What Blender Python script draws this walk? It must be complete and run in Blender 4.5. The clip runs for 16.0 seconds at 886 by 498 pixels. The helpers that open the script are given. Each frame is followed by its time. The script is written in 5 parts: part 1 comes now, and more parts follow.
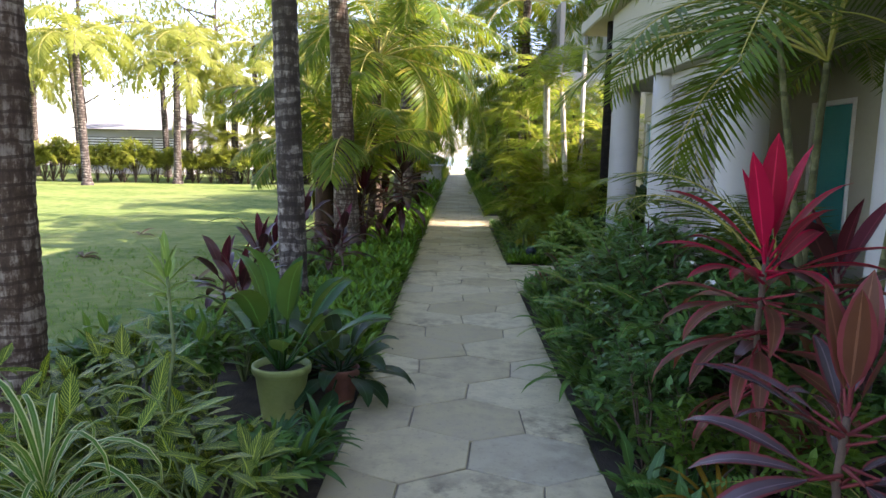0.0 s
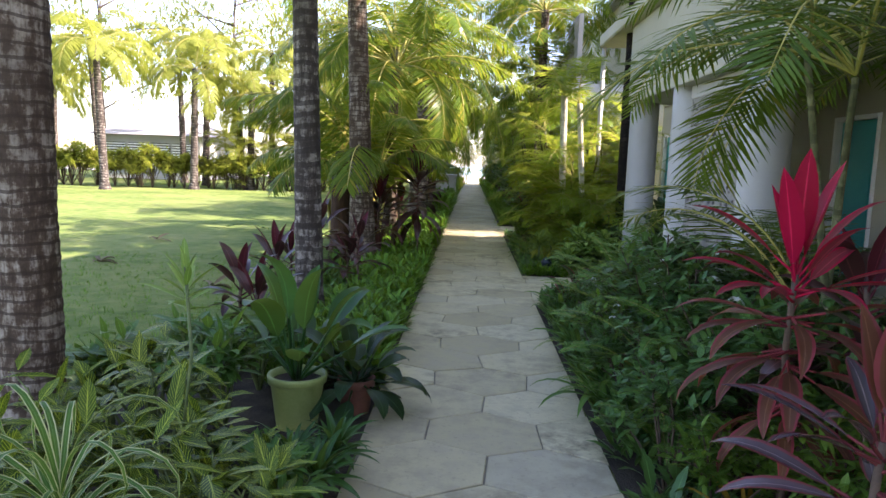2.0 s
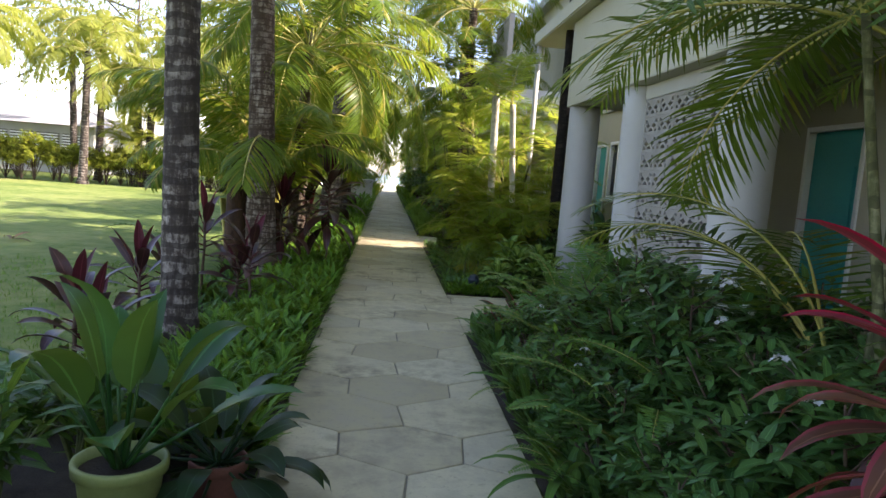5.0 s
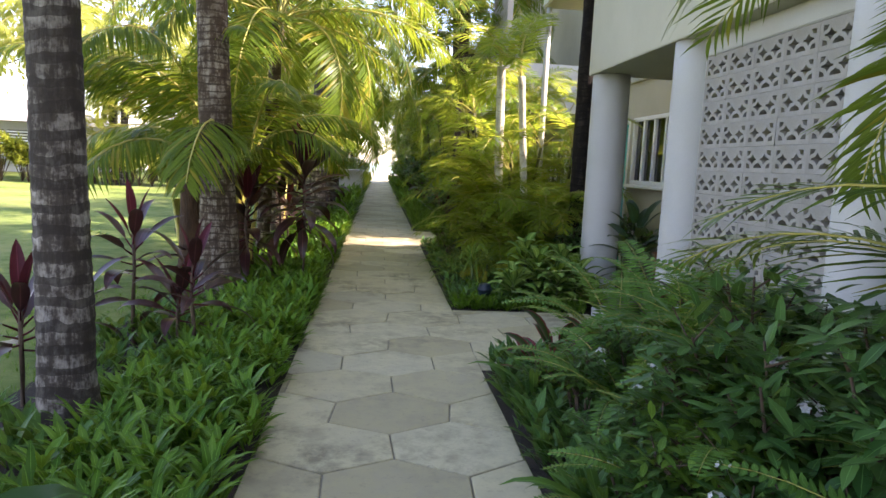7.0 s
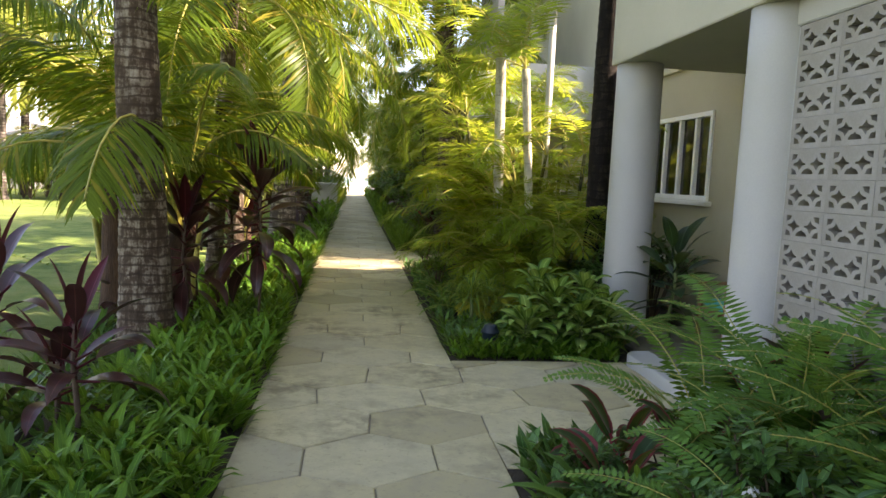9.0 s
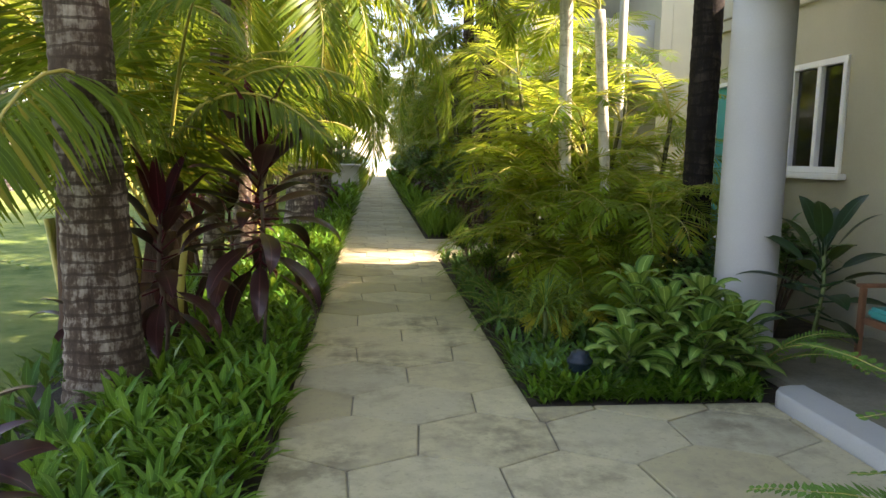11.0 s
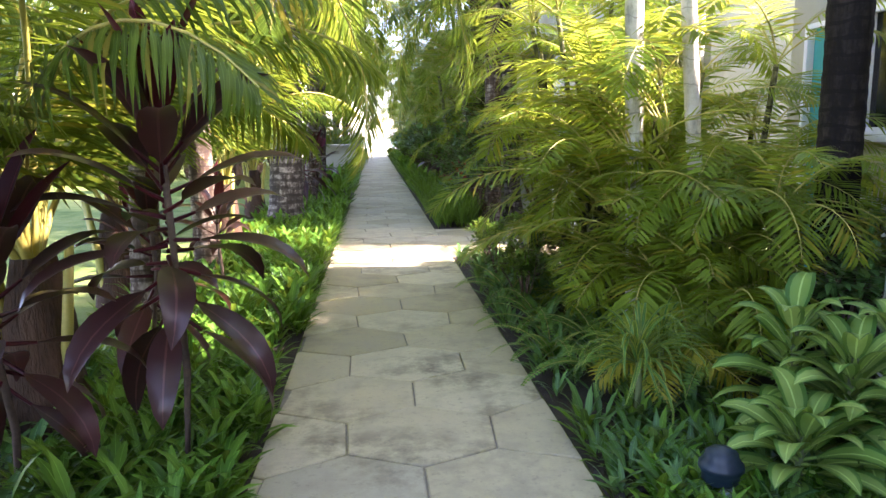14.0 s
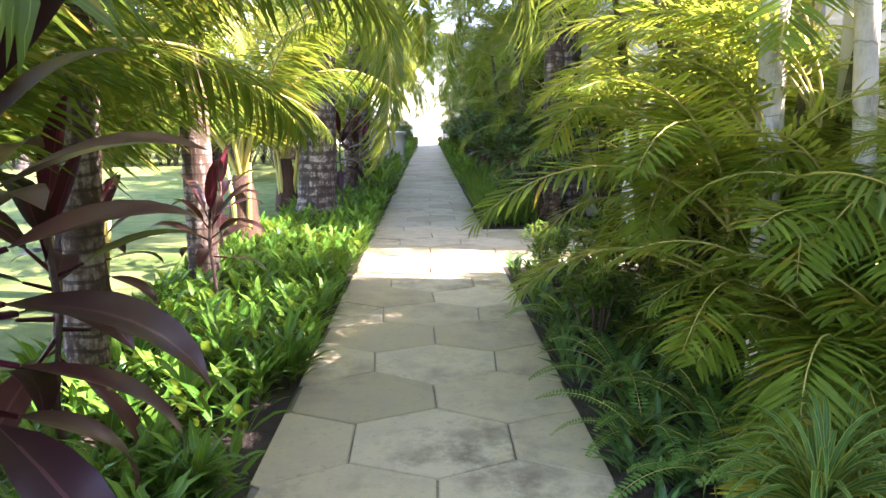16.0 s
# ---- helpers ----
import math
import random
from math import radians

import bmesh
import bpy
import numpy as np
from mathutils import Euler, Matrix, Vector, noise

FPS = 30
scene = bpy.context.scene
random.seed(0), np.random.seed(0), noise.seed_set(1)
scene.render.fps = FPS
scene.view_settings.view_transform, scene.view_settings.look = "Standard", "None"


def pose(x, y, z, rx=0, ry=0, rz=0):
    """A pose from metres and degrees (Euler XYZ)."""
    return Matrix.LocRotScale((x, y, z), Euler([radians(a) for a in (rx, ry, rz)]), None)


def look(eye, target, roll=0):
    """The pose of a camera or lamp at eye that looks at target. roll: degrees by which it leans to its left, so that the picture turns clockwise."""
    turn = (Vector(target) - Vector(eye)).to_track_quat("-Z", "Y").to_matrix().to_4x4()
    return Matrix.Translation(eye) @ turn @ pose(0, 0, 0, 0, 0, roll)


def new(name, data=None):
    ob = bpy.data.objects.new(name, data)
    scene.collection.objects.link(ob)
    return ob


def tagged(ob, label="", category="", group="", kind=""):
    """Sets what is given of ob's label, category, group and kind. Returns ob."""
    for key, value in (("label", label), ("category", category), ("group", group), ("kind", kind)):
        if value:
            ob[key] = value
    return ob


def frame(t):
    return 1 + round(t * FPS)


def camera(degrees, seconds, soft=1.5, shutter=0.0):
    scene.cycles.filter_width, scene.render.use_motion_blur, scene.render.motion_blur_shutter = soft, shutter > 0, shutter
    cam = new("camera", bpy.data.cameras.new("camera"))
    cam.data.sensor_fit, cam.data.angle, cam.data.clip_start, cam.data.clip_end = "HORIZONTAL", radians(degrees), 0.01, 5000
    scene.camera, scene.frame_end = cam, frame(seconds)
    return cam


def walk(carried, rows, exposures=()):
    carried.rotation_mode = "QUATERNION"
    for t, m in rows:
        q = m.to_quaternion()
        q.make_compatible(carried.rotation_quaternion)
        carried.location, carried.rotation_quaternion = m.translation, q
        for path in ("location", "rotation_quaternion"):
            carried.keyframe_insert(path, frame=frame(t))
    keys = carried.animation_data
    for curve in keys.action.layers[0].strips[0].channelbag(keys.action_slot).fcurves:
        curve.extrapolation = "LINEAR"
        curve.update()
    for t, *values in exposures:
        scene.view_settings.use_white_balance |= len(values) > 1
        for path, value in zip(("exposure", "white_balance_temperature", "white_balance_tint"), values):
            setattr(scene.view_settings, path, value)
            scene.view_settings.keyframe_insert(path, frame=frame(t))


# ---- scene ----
cam = camera(65.2, 16.0)
PATH = [
    (0, (-0.196, 0.196, 1.723), (-0.228, 2.177, 1.452), 1.2),
    (0.5, (-0.18, 0.178, 1.745), (-0.218, 2.16, 1.478), 1.7),
    (1, (-0.211, 0.224, 1.735), (-0.265, 2.206, 1.474), 1.8),
    (1.5, (-0.243, 0.225, 1.729), (-0.311, 2.208, 1.48), 2.1),
    (2, (-0.239, 0.238, 1.729), (-0.308, 2.222, 1.483), 2.0),
    (2.5, (-0.249, 0.257, 1.709), (-0.288, 2.24, 1.452), 1.8),
    (3, (-0.285, 0.318, 1.711), (-0.288, 2.298, 1.429), 1.9),
    (3.5, (-0.272, 0.478, 1.692), (-0.284, 2.464, 1.46), 3.1),
    (4, (-0.366, 0.734, 1.662), (-0.32, 2.722, 1.453), 4.3),
    (4.5, (-0.355, 1.127, 1.652), (-0.203, 3.111, 1.452), 4.6),
    (4.7, (-0.329, 1.362, 1.636), (-0.157, 3.344, 1.434), 4.8),
    (6.8, (-0.179, 3.298, 1.58), (-0.003, 5.277, 1.349), 2.3),
    (7, (-0.231, 3.522, 1.616), (-0.037, 5.498, 1.374), 2.8),
    (7.5, (-0.194, 3.976, 1.623), (0.088, 5.943, 1.397), 3.4),
    (8, (-0.136, 4.398, 1.619), (0.142, 6.369, 1.428), 3.0),
    (8.5, (-0.194, 4.806, 1.576), (0.081, 6.778, 1.39), 2.3),
    (9, (-0.232, 5.257, 1.568), (0.028, 7.23, 1.368), 2.6),
    (9.5, (-0.281, 5.687, 1.575), (-0.05, 7.661, 1.351), 3.9),
    (10, (-0.363, 6.087, 1.543), (-0.119, 8.058, 1.307), 4.1),
    (10.2, (-0.316, 6.282, 1.549), (-0.11, 8.255, 1.297), 2.2),
    (12.5, (-0.371, 8.117, 1.5), (-0.19, 10.09, 1.227), 0.1),
    (13, (-0.358, 8.406, 1.515), (-0.216, 10.38, 1.228), -0.3),
    (13.5, (-0.293, 8.688, 1.493), (-0.125, 10.659, 1.199), -0.8),
    (14, (-0.271, 8.994, 1.496), (-0.084, 10.958, 1.171), -0.8),
    (14.5, (-0.234, 9.316, 1.488), (-0.118, 11.282, 1.142), -0.6),
    (15, (-0.178, 9.67, 1.479), (-0.032, 11.632, 1.118), -0.3),
    (15.5, (-0.128, 10.055, 1.461), (-0.047, 12.019, 1.092), -0.6),
    (16, (-0.11, 10.402, 1.456), (-0.07, 12.37, 1.101), -0.3),
]
walk(cam, [(t, look(eye, target, roll)) for t, eye, target, roll in PATH], [(0.0, 2.14, 6600, 30), (3.5, 2.26, 6600, 29), (4.5, 1.93, 6700, 26), (7.5, 2.5, 7200, 31), (10.0, 2.36, 8000, 23), (12.5, 3.08, 6800, 36), (14.5, 3.34, 6300, 39), (15.3, 3.46, 6200, 41), (16.0, 3.36, 6200, 41)])

# ---- daylight ----
SUN_AZ, SUN_EL = -10.0, 38.0      # degrees from +x towards +y, and above the horizon
world = bpy.data.worlds.new("sky")
scene.world = world
world.use_nodes = True
wt = world.node_tree
sky = wt.nodes.new("ShaderNodeTexSky")
sky.sky_type, sky.sun_disc = "NISHITA", False
sky.sun_elevation, sky.sun_rotation = radians(SUN_EL), radians(90 - SUN_AZ)
wt.links.new(sky.outputs["Color"], wt.nodes["Background"].inputs["Color"])
wt.nodes["Background"].inputs["Strength"].default_value = 0.15
sun = new("sun", bpy.data.lights.new("sun", "SUN"))
sun.data.energy, sun.data.angle, sun.data.color = 5.0, radians(0.53), (1.0, 0.93, 0.80)
sd = Vector((math.cos(radians(SUN_EL)) * math.cos(radians(SUN_AZ)), math.cos(radians(SUN_EL)) * math.sin(radians(SUN_AZ)), math.sin(radians(SUN_EL))))
sun.matrix_world = look(sd * 40, (0, 0, 0))


# ---- materials ----
def mat(name):
    m = bpy.data.materials.new(name)
    m.use_nodes = True
    nt = m.node_tree
    return m, nt, nt.nodes["Principled BSDF"], nt.nodes["Material Output"]


def node(nt, kind, **inputs):
    n = nt.nodes.new(kind)
    for k, v in inputs.items():
        n.inputs[k.replace("_", " ")].default_value = v
    return n


def ramp(nt, src, stops):
    r = nt.nodes.new("ShaderNodeValToRGB")
    els = r.color_ramp.elements
    while len(els) < len(stops):
        els.new(0.5)
    for e, (p, c) in zip(els, stops):
        e.position, e.color = p, (*c, 1)
    nt.links.new(src, r.inputs["Fac"])
    return r.outputs["Color"]


def blend(nt, fac, a, b, mode="MIX"):
    x = nt.nodes.new("ShaderNodeMix")
    x.data_type, x.blend_type = "RGBA", mode
    for sock, v in ((x.inputs[0], fac), (x.inputs[6], a), (x.inputs[7], b)):
        if isinstance(v, (int, float)):
            sock.default_value = v
        elif isinstance(v, tuple):
            sock.default_value = (*v, 1)
        else:
            nt.links.new(v, sock)
    return x.outputs[2]


def maths(nt, op, a, b=0.0, c=0.0):
    x = nt.nodes.new("ShaderNodeMath")
    x.operation = op
    for sock, v in zip(x.inputs, (a, b, c)):
        if isinstance(v, (int, float)):
            sock.default_value = v
        else:
            nt.links.new(v, sock)
    return x.outputs[0]


def noise_tex(nt, scale, detail=4.0, rough=0.55, coord="Object", stretch=None):
    tc = nt.nodes.new("ShaderNodeTexCoord")
    n = node(nt, "ShaderNodeTexNoise", Scale=scale, Detail=detail, Roughness=rough)
    src = tc.outputs[coord]
    if stretch:
        mp = nt.nodes.new("ShaderNodeMapping")
        mp.inputs["Scale"].default_value = stretch
        nt.links.new(src, mp.inputs["Vector"])
        src = mp.outputs["Vector"]
    nt.links.new(src, n.inputs["Vector"])
    return n.outputs["Fac"]


def bump(nt, bsdf, height, strength, distance=0.01):
    b = node(nt, "ShaderNodeBump", Strength=strength, Distance=distance)
    nt.links.new(height, b.inputs["Height"])
    nt.links.new(b.outputs["Normal"], bsdf.inputs["Normal"])


def world_pos(nt):
    return nt.nodes.new("ShaderNodeNewGeometry").outputs["Position"]


def leaf_material(name, dark, light, rough=0.4, glow=0.45, vein=None, vein_amount=0.0, warm=None, warm_share=0.0, spec=0.16, through_tint=(0.36, 0.42, 0.03), tint=0.4):
    """A leaf: gloss over a thin sheet that lets light through."""
    m, nt, p, out = mat(name)
    geo = nt.nodes.new("ShaderNodeNewGeometry")
    info = nt.nodes.new("ShaderNodeObjectInfo")
    rnd = maths(nt, "FRACT", maths(nt, "ADD", geo.outputs["Random Per Island"], info.outputs["Random"]))
    col = blend(nt, rnd, dark, light)
    if warm:
        share = maths(nt, "GREATER_THAN", maths(nt, "FRACT", maths(nt, "MULTIPLY", rnd, 7.31)), 1.0 - warm_share)
        col = blend(nt, share, col, warm)
    tc = nt.nodes.new("ShaderNodeTexCoord")
    n = node(nt, "ShaderNodeTexNoise", Scale=9.0, Detail=4.0)
    nt.links.new(tc.outputs["Object"], n.inputs["Vector"])
    col = blend(nt, maths(nt, "MULTIPLY", n.outputs["Fac"], 0.5), col, tuple(c * 0.4 for c in dark))
    sep = nt.nodes.new("ShaderNodeSeparateXYZ")
    nt.links.new(tc.outputs["UV"], sep.inputs[0])
    off = maths(nt, "ABSOLUTE", maths(nt, "SUBTRACT", sep.outputs[0], 0.5))
    rib = maths(nt, "LESS_THAN", off, 0.035)
    col = blend(nt, maths(nt, "MULTIPLY", rib, 0.5), col, tuple(min(1, c * 1.7 + 0.02) for c in light))
    if vein:
        w = maths(nt, "FRACT", maths(nt, "SUBTRACT", maths(nt, "MULTIPLY", sep.outputs[1], 11.0), maths(nt, "MULTIPLY", off, 6.0)))
        line = maths(nt, "LESS_THAN", w, vein_amount)
        col = blend(nt, maths(nt, "MAXIMUM", line, rib), col, vein)
    nt.links.new(col, p.inputs["Base Color"])
    p.inputs["Roughness"].default_value = rough
    p.inputs["Specular IOR Level"].default_value = spec
    tr = nt.nodes.new("ShaderNodeBsdfTranslucent")
    nt.links.new(blend(nt, tint, col, through_tint, "MIX"), tr.inputs["Color"])
    mix = nt.nodes.new("ShaderNodeMixShader")
    mix.inputs[0].default_value = glow
    nt.links.new(p.outputs[0], mix.inputs[1])
    nt.links.new(tr.outputs[0], mix.inputs[2])
    nt.links.new(mix.outputs[0], out.inputs["Surface"])
    return m


def plain_material(name, a, b, rough=0.6, scale=3.0, fine=40.0, relief=0.3, distance=0.004, spec=0.4, coord="Object", stretch=None):
    """Paint, plaster, bark or soil: two tones in patches, with a fine grain and relief."""
    m, nt, p, out = mat(name)
    big = noise_tex(nt, scale, 5.0, 0.6, coord, stretch)
    small = noise_tex(nt, fine, 3.0, 0.6, coord, stretch)
    k = maths(nt, "ADD", maths(nt, "MULTIPLY", big, 0.7), maths(nt, "MULTIPLY", small, 0.3))
    nt.links.new(ramp(nt, k, ((0.35, a), (0.68, b))), p.inputs["Base Color"])
    p.inputs["Roughness"].default_value = rough
    p.inputs["Specular IOR Level"].default_value = spec
    bump(nt, p, small, relief, distance)
    return m


def trunk_material(name, dark, pale, ring=0.11, scar_share=0.24):
    """Palm bark: leaf-scar rings, lichen patches and fine vertical cracks."""
    m, nt, p, out = mat(name)
    tc = nt.nodes.new("ShaderNodeTexCoord")
    sep = nt.nodes.new("ShaderNodeSeparateXYZ")
    nt.links.new(tc.outputs["Object"], sep.inputs[0])
    wob = noise_tex(nt, 3.5, 3.0)
    z = maths(nt, "ADD", maths(nt, "DIVIDE", sep.outputs[2], ring), maths(nt, "MULTIPLY", wob, 1.3))
    saw = maths(nt, "FRACT", z)
    scar = maths(nt, "LESS_THAN", saw, scar_share)
    lichen = noise_tex(nt, 7.0, 5.0, 0.7)
    crack = noise_tex(nt, 26.0, 4.0, 0.7, "Object", (1.0, 1.0, 0.16))
    base = ramp(nt, maths(nt, "ADD", maths(nt, "MULTIPLY", lichen, 0.6), maths(nt, "MULTIPLY", crack, 0.4)), ((0.40, tuple(c * 0.55 for c in dark)), (0.49, dark), (0.56, tuple((a + b) / 2 for a, b in zip(dark, pale))), (0.66, pale)))
    col = blend(nt, maths(nt, "MULTIPLY", scar, 0.75), base, tuple(c * 0.45 for c in dark))
    low = noise_tex(nt, 1.1, 2.0)
    col = blend(nt, ramp_value(nt, low), col, tuple(c * 0.6 for c in dark))
    nt.links.new(col, p.inputs["Base Color"])
    p.inputs["Roughness"].default_value = 0.9
    p.inputs["Specular IOR Level"].default_value = 0.2
    bump(nt, p, maths(nt, "ADD", maths(nt, "MULTIPLY", saw, 0.6), crack), 0.7, 0.012)
    return m


def ramp_value(nt, src):
    x = nt.nodes.new("ShaderNodeMapRange")
    x.inputs["From Min"].default_value, x.inputs["From Max"].default_value = 0.42, 0.62
    x.inputs["To Min"].default_value, x.inputs["To Max"].default_value = 0.0, 0.6
    nt.links.new(src, x.inputs["Value"])
    return x.outputs[0]


def paver_material():
    m, nt, p, out = mat("cast_stone_paver")
    pos = world_pos(nt)
    info = nt.nodes.new("ShaderNodeObjectInfo")
    geo = nt.nodes.new("ShaderNodeNewGeometry")
    rnd = maths(nt, "FRACT", maths(nt, "ADD", info.outputs["Random"], geo.outputs["Random Per Island"]))
    tone = ramp(nt, rnd, ((0.0, (0.36, 0.31, 0.17)), (0.35, (0.46, 0.40, 0.23)), (0.7, (0.53, 0.47, 0.285)), (1.0, (0.42, 0.38, 0.25))))

    def n(scale, detail, rough=0.6):
        t = node(nt, "ShaderNodeTexNoise", Scale=scale, Detail=detail, Roughness=rough)
        nt.links.new(pos, t.inputs["Vector"])
        return t.outputs["Fac"]
    big, mid, fine = n(1.3, 4.0), n(5.0, 6.0, 0.7), n(60.0, 3.0)
    mask = maths(nt, "MULTIPLY", ramp_value(nt, big), ramp_value(nt, mid))
    col = blend(nt, maths(nt, "MULTIPLY", ramp_value(nt, mid), 0.55), tone, (0.32, 0.28, 0.21))
    worn = maths(nt, "ADD", 0.35, maths(nt, "MULTIPLY", maths(nt, "FRACT", maths(nt, "MULTIPLY", rnd, 5.7)), 2.6))
    col = blend(nt, maths(nt, "MINIMUM", maths(nt, "MULTIPLY", mask, worn), 0.85), col, (0.17, 0.145, 0.085))
    speck = n(22.0, 5.0, 0.75)
    pit = nt.nodes.new("ShaderNodeMapRange")
    pit.inputs["From Min"].default_value, pit.inputs["From Max"].default_value = 0.56, 0.66
    nt.links.new(speck, pit.inputs["Value"])
    col = blend(nt, maths(nt, "MULTIPLY", pit.outputs[0], 0.45), col, (0.20, 0.175, 0.12))
    col = blend(nt, maths(nt, "MULTIPLY", fine, 0.25), col, (0.26, 0.23, 0.18))
    nt.links.new(col, p.inputs["Base Color"])
    p.inputs["Roughness"].default_value = 0.72
    p.inputs["Specular IOR Level"].default_value = 0.35
    bump(nt, p, maths(nt, "ADD", maths(nt, "MULTIPLY", mid, 0.6), maths(nt, "MULTIPLY", fine, 0.4)), 0.35, 0.006)
    return m


def lawn_material():
    m, nt, p, out = mat("mown_lawn")
    pos = world_pos(nt)

    def n(scale, detail):
        t = node(nt, "ShaderNodeTexNoise", Scale=scale, Detail=detail, Roughness=0.65)
        nt.links.new(pos, t.inputs["Vector"])
        return t.outputs["Fac"]
    big, mid, fine = n(0.25, 3.0), n(3.0, 5.0), n(90.0, 3.0)
    col = ramp(nt, maths(nt, "ADD", maths(nt, "MULTIPLY", big, 0.5), maths(nt, "MULTIPLY", mid, 0.5)), ((0.38, (0.065, 0.13, 0.022)), (0.5, (0.175, 0.24, 0.06)), (0.66, (0.31, 0.32, 0.11))))
    col = blend(nt, maths(nt, "MULTIPLY", fine, 0.55), col, (0.065, 0.08, 0.024))
    nt.links.new(col, p.inputs["Base Color"])
    p.inputs["Roughness"].default_value = 0.9
    p.inputs["Specular IOR Level"].default_value = 0.15
    bump(nt, p, maths(nt, "ADD", fine, mid), 0.6, 0.03)
    return m


M_PAVER = paver_material()
M_LAWN = lawn_material()
M_JOINT = plain_material("path_bedding", (0.15, 0.135, 0.095), (0.26, 0.235, 0.175), 0.95, 4, 60)
M_SOIL = plain_material("dark_mulch", (0.018, 0.013, 0.009), (0.065, 0.05, 0.035), 0.95, 6, 70, 0.8, 0.02)
M_SAND = plain_material("beach_sand", (0.62, 0.56, 0.45), (0.74, 0.68, 0.57), 0.95, 0.5, 30)
M_SEA = plain_material("sea_water", (0.10, 0.30, 0.36), (0.14, 0.38, 0.44), 0.15, 0.1, 2)
M_WHITE = plain_material("white_wall_paint", (0.37, 0.365, 0.335), (0.44, 0.435, 0.40), 0.75, 0.9, 90, 0.25, 0.003)
M_CREAM = plain_material("cream_wall_paint", (0.37, 0.345, 0.25), (0.44, 0.415, 0.305), 0.8, 0.8, 90, 0.25, 0.003)
M_FASCIA = plain_material("pale_cream_render", (0.37, 0.355, 0.265), (0.45, 0.43, 0.33), 0.8, 0.8, 90, 0.25, 0.003)
M_FRAME = plain_material("white_window_frame", (0.74, 0.74, 0.72), (0.82, 0.82, 0.80), 0.45, 2, 60, 0.05)
M_TEAL = plain_material("teal_door_paint", (0.02, 0.30, 0.29), (0.04, 0.38, 0.36), 0.5, 1.5, 50, 0.1)
M_BLOCK = plain_material("white_breeze_block", (0.23, 0.215, 0.19), (0.32, 0.30, 0.27), 0.85, 3, 70, 0.4, 0.004)
# dark tone painted as the shade inside rooms and behind louvres
M_SHADOWROOM = plain_material("unlit_room_tone", (0.10, 0.09, 0.08), (0.16, 0.15, 0.13), 0.9, 1, 20)
M_CURTAIN = plain_material("grey_curtain", (0.30, 0.30, 0.29), (0.42, 0.42, 0.40), 0.9, 3, 20, 0.5, 0.02, coord="Object", stretch=(1, 14, 0.3))
M_ROOF = plain_material("grey_roof", (0.22, 0.22, 0.23), (0.32, 0.32, 0.33), 0.8, 1, 20)
M_POT = plain_material("sage_green_pot", (0.21, 0.27, 0.075), (0.29, 0.34, 0.12), 0.45, 5, 50, 0.1)
M_TERRA = plain_material("terracotta", (0.10, 0.04, 0.025), (0.17, 0.065, 0.04), 0.8, 6, 60, 0.3)
M_LAMP = plain_material("dark_blue_lamp_housing", (0.006, 0.014, 0.022), (0.014, 0.03, 0.042), 0.4, 6, 50, 0.1)
M_POST = plain_material("pale_lamp_post", (0.36, 0.42, 0.44), (0.46, 0.52, 0.54), 0.5, 4, 40, 0.1)
M_TRUNK = trunk_material("grey_palm_bark", (0.075, 0.06, 0.05), (0.42, 0.38, 0.33), 0.125, 0.42)
M_TRUNK_B = trunk_material("brown_palm_bark", (0.085, 0.058, 0.04), (0.42, 0.37, 0.30), 0.075)
M_TRUNK_DARK = trunk_material("dark_palm_bark", (0.012, 0.009, 0.007), (0.05, 0.04, 0.03), 0.1)
M_CANE = trunk_material("green_cane_bark", (0.10, 0.105, 0.045), (0.27, 0.26, 0.14), 0.16)
# cane bark lightened, the glare of full sun put into its colour
M_SUNLITCANE = trunk_material("sunlit_cane_bark", (0.52, 0.49, 0.37), (0.68, 0.64, 0.52), 0.16, 0.05)
M_FIBRE = plain_material("brown_palm_fibre", (0.02, 0.011, 0.007), (0.10, 0.052, 0.026), 0.95, 7, 60, 0.9, 0.02, coord="Object", stretch=(1, 1, 0.2))
M_RACHIS = plain_material("yellow_leaf_stalk", (0.24, 0.26, 0.05), (0.46, 0.36, 0.08), 0.5, 3, 40, 0.1)
M_STEM = plain_material("brown_twig", (0.045, 0.028, 0.02), (0.13, 0.085, 0.055), 0.85, 8, 60)
M_GREENSTEM = plain_material("green_stem", (0.06, 0.09, 0.025), (0.13, 0.17, 0.05), 0.6, 8, 60)
M_PETAL = leaf_material("white_petal", (0.60, 0.60, 0.58), (0.68, 0.68, 0.66), 0.6, 0.3)

L_COCO = leaf_material("coconut_leaflet", (0.05, 0.105, 0.012), (0.155, 0.24, 0.026), 0.34, 0.5, warm=(0.34, 0.28, 0.04), warm_share=0.12)
L_ARECA = leaf_material("areca_leaflet", (0.065, 0.14, 0.014), (0.21, 0.33, 0.032), 0.36, 0.58, warm=(0.34, 0.26, 0.03), warm_share=0.07, through_tint=(0.52, 0.56, 0.05), tint=0.5)
# L_ARECA darkened, with the porch-side shade put into the leaf colour
L_ARECA_SHADED = leaf_material("shaded_areca_leaflet", (0.035, 0.09, 0.014), (0.12, 0.20, 0.03), 0.34, 0.4, warm=(0.26, 0.22, 0.03), warm_share=0.06)
L_FERN = leaf_material("fern_leaflet", (0.055, 0.16, 0.03), (0.13, 0.30, 0.06), 0.5, 0.4)
L_SHRUB = leaf_material("shrub_leaf", (0.018, 0.085, 0.022), (0.11, 0.25, 0.065), 0.32, 0.3, spec=0.3)
L_SHRUB_B = leaf_material("bright_shrub_leaf", (0.03, 0.10, 0.012), (0.14, 0.27, 0.04), 0.4, 0.38)
L_COVER = leaf_material("ground_cover_leaf", (0.030, 0.125, 0.012), (0.16, 0.34, 0.04), 0.36, 0.35)
